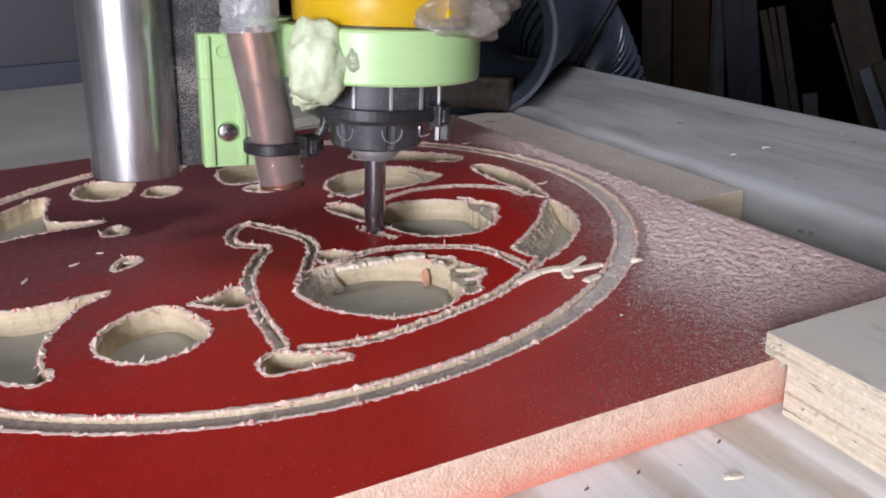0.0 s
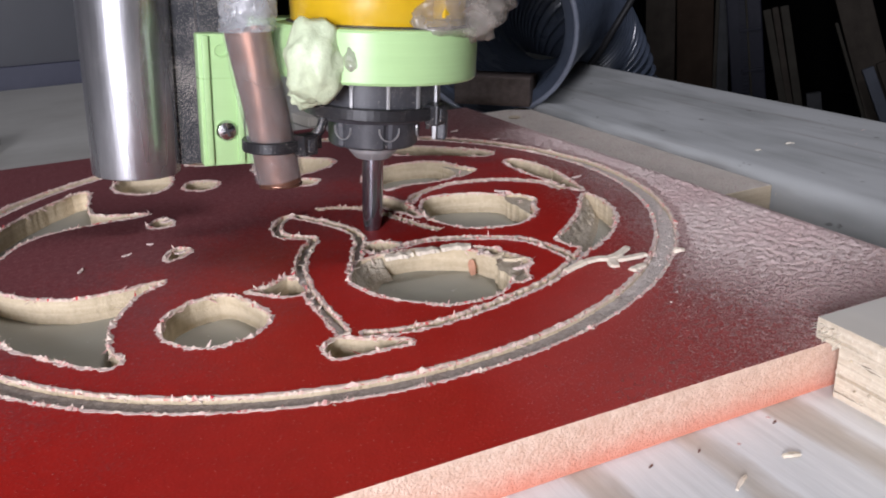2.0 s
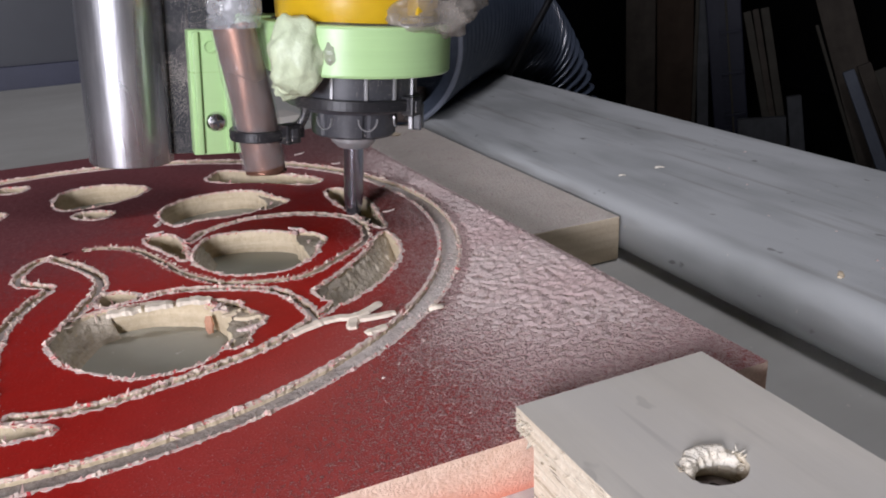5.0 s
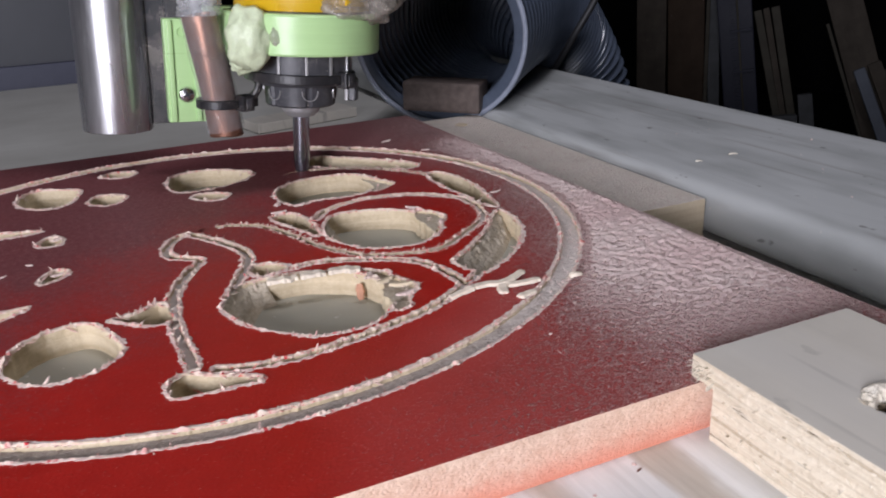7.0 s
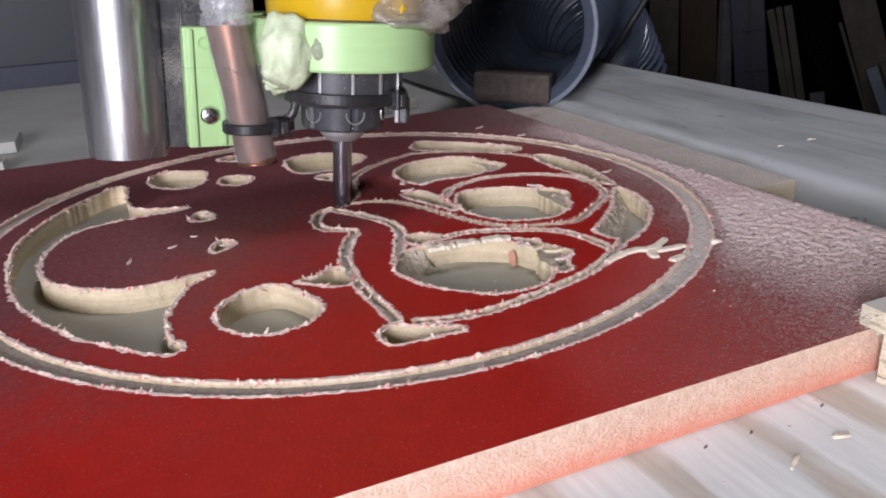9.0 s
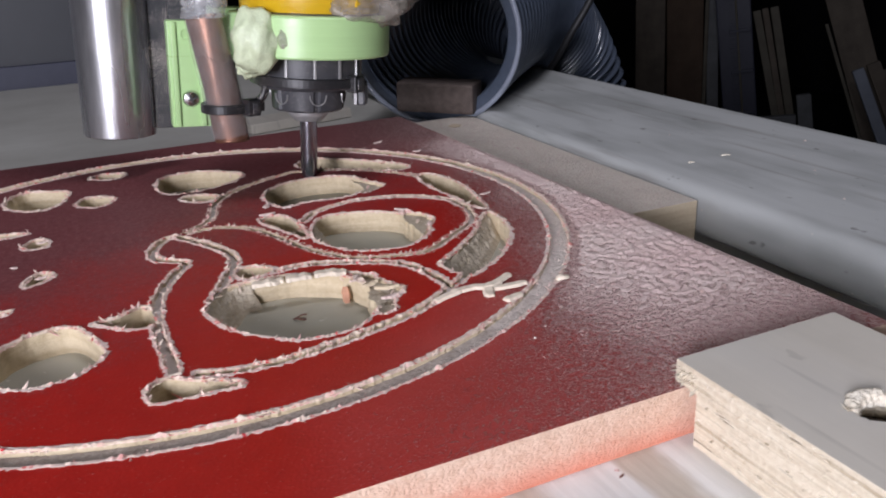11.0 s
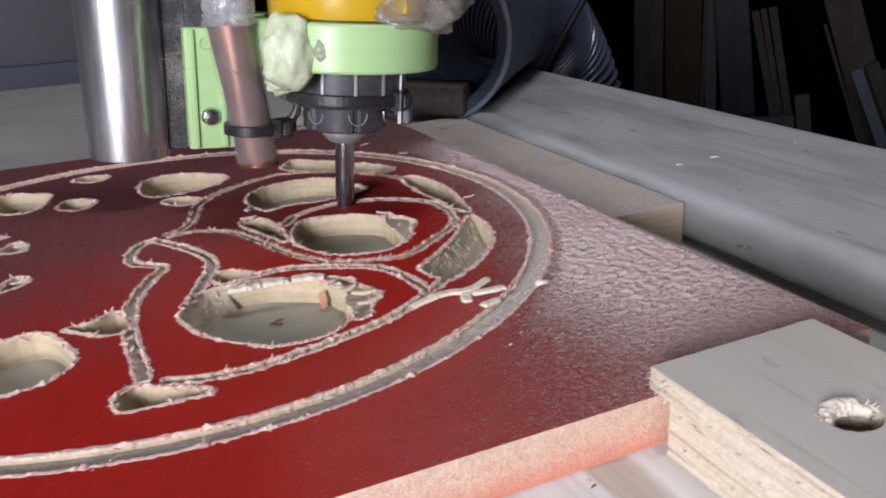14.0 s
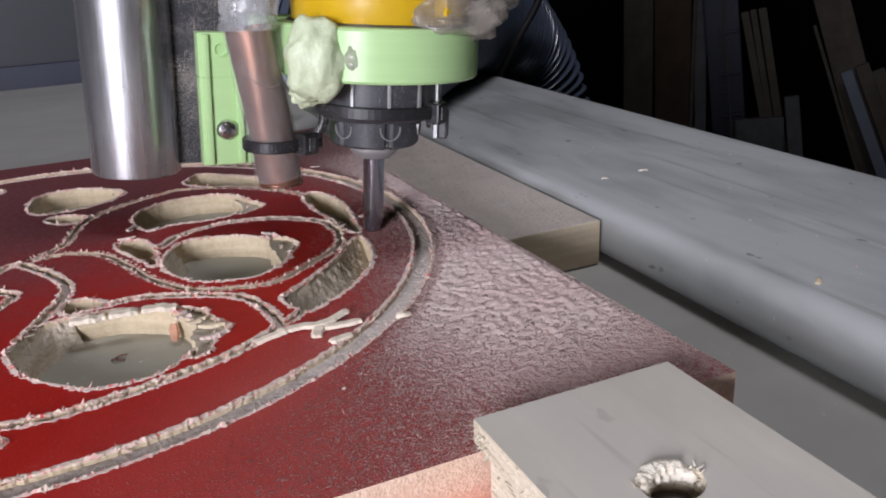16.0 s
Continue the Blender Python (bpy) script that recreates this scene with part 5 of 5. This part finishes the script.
    screw = part("mount_screw", mm(lathe([(0.2, 0), (3.5, 0), (3.6, 0.6), (3.0, 1.6), (1.2, 2.2), (0.2, 2.3)], 32)), M_SCREW, router, "shiny cross-head screw", 40, pose(-44.8 * RM, 24.0 * RM, 32.1 * RM, 90, 0, 0))
    for yaw in (20, 110):
        part("cross_slot", mm(box_bm(-1.7, 1.7, -0.35, 0.35, 1.7, 2.5)), M_BLACK, screw, at=pose(0, 0, 0, 0, 0, yaw))
    # motor
    part("motor_body", mm(lathe([(27.5, 67.5), (28.6, 69.5), (28.9, 76.0), (29.6, 84.0), (31.0, 100.0), (31.0, 150.0), (20.0, 156.0)], 72), 2.0, 0.5, 0), M_YELLOW, router, "bright yellow router motor housing", 30)
    part("motor_lip", mm(lathe([(27.6, 69.6), (30.0, 69.6), (30.2, 70.2), (27.6, 70.8)], 72, False), 2.0, 0.5, 0), M_BLACK, router, smooth=30)
    part("motor_rib", mm(box_bm(-5.5, 5.5, -4.0, 3.0, 72.5, 120, 2.0)), M_YELLOW, router, smooth=40, at=pose(14.0 * RM, -25.5 * RM, 0, 0, 0, 28))
    # sealants
    bm = lump((15.5, 9.0, 9.0), 0.45, 1.6, 3)
    part("sealant", mm(bm, 18.5, -24.0, 73.5), M_SILICONE, router, "cloudy grey silicone smeared on the mount", True)
    bm = lump((11.0, 9.0, 7.0), 0.45, 1.7, 8)
    part("sealant", mm(bm, 31.0, -12.0, 76.5), M_SILICONE, router, "cloudy grey silicone smeared on the mount", True)
    bm = lump((9.6, 8.0, 12.8), 0.22, 1.9, 5)
    part("glue_lump", mm(bm, -25.4, -20.0, 60.0), M_RESIN, router, "lumpy pale green hardened glue", True)
    bm = lump((5.6, 5.0, 5.5), 0.3, 2.0, 6)
    part("glue_lump", mm(bm, -27.5, -16.0, 51.0), M_RESIN, router, "lumpy pale green hardened glue", True)
    bm = lump((2.6, 2.6, 4.8), 0.25, 1.5, 2)
    part("glue_drop", mm(bm, -16.2, -25.6, 61.0), M_SILICONE, router, "grey silicone drop beside the glue", True)
    # air pipe
    foot, head = Vector((-33.2, -4.0, 19.6)), Vector((-42.0, -4.0, 68.0))
    line = [foot + (head - foot) * i / 24 for i in range(25)]
    pipe = part("air_pipe", mm(tube_bm(line, lambda i, a: 6.9 + 0.25 * math.sin(3 * a + i * 0.25), 32, False)), M_COPPER, router, "dull brown copper air pipe", True)
    part("pipe_bore", mm(tube_bm(line[:8], 5.9, 32, False)), M_COPPER, pipe, smooth=True)
    ring = [foot + Vector((6.4 * math.cos(a), 6.4 * math.sin(a), 0)) for a in [2 * math.pi * i / 40 for i in range(41)]]
    part("pipe_lip", mm(tube_bm(ring, 0.62, 8, False)), M_COPPER, pipe, smooth=True)
    seam = [head + (foot - head) * k + Vector((6.9 * math.cos(a), 7.0 * math.sin(a), 0)) for k, a in ((0.30, radians(-150)), (0.31, radians(-120)), (0.345, radians(-95)), (0.355, radians(-70)), (0.34, radians(-45)))]
    part("dent", mm(tube_bm(smooth_path(seam, 0.8), 0.35, 8)), M_COPPER, pipe, "bent crease in the copper", True)
    sleeve = smooth_path([foot + (head - foot) * 0.04, foot + (head - foot) * 0.4, foot + (head - foot) * 0.8, head + Vector((0, 0, 1)), head + Vector((1.0, 0.5, 14)), head + Vector((5.0, 2.0, 32)), head + Vector((14.0, 8.0, 60))], 1.5)
    rng = random.Random(2)
    cut = next(i for i, p in enumerate(sleeve) if p.z > head.z - 1.5)
    part("vinyl_sheath", mm(tube_bm(sleeve[:cut + 1], lambda i, a: 7.9 + 0.4 * noise.noise((i * 0.12, math.cos(a) * 1.3, math.sin(a) * 1.3)), 40, False)), M_SHEATH, router, "thin clear sheath on the copper", True)
    part("vinyl_hose", mm(tube_bm(sleeve[cut:], lambda i, a: 8.7 + 0.7 * noise.noise((i * 0.16, math.cos(a) * 1.3, math.sin(a) * 1.3)), 40, False)), M_FILM, router, "clear cloudy vinyl hose over the pipe", True)
    tie = part("cable_tie", mm(strap(ellipse(-35.5, -4.0, 32.6, 9.0, 9.0, 48, 0.02), 3.6, 1.3)), M_STRAP, router, "black cable tie round the pipe")
    tie_head("tie_head", tie, -26.2, -9.8, 33.0, 30)
    bridge = [Vector(p) for p in ((-26, -7, 33.5), (-22, -8, 36), (-20, -8, 40), (-21, -6, 44))]
    part("tie_tail", mm(tube_bm(smooth_path(bridge, 1.0), 1.7, 8)), M_STRAP, tie, smooth=True)
    # steel post and the rail behind it
    post = part("steel_post", mm(lathe([(13.2, 12.6), (15.2, 12.6), (15.6, 13.0), (15.6, 220.0), (13.2, 220.0)], 72), -72.6, 54.5, 0), M_STEEL, router, "bare scratched steel tube post", 30)
    part("post_bore", mm(lathe([(13.2, 12.6), (13.2, 220.0)], 48, False), -72.6, 54.5, 0), M_STEEL, post, smooth=True)
    part("rail", mm(box_bm(-58.0, -48.0, 50, 62, 15.0, 220, 0.8)), M_RUBBER, router, "black rail speckled with sawdust")
    part("rail_back", mm(box_bm(-49.5, -36.0, 44, 60, 58, 220, 0.8)), M_RUBBER, router, "black back rail")
    return router


build_room()
build_background()
build_table()
build_clamp()
board = build_board()
build_backing()
build_hose()
router = build_router()
build_loose(board)
shaving = build_splits()
cuts = build_late_cuts(board)


def motions():
    walk(router, [(t, Matrix.Translation(TIP + Vector((s, q * REACH, max(z, z * 0.5)))) @ pose(0, 0, 0, 0, 5, 0)) for t, s, q, z in DRIVE])
    # a shaving torn out of the crest is thrown into the lower opening
    seat, start = pose(0.0218, -0.0643, -DEEP + 0.0002), pose(0.0574, 0.0650, -0.0040)
    walk(shaving, [(0, start), (9.2, start), (9.4, pose(0.048, 0.02, 0.012, 40, 0, 60)), (9.6, pose(0.030, -0.04, 0.010, 0, 0, 20)), (9.8, seat), (16, seat)])
    for strip, burr, when in cuts:
        down, low = pose(0, 0, -0.0017), pose(0, 0, -0.0024)
        if when is None or when < 0.15:
            walk(strip, [(0, down), (16, down)])
            walk(burr, [(0, pose(0, 0, 0)), (16, pose(0, 0, 0))])
        else:
            end = min(when + 0.15, 16.0)
            rest = [(16, down)] if end < 16 else []
            walk(strip, [(0, pose(0, 0, 0)), (max(0.05, when - 0.1), pose(0, 0, 0)), (end, down), *rest])
            rest = [(16, pose(0, 0, 0))] if end < 16 else []
            walk(burr, [(0, low), (max(0.05, when - 0.1), low), (end, pose(0, 0, 0)), *rest])


motions()
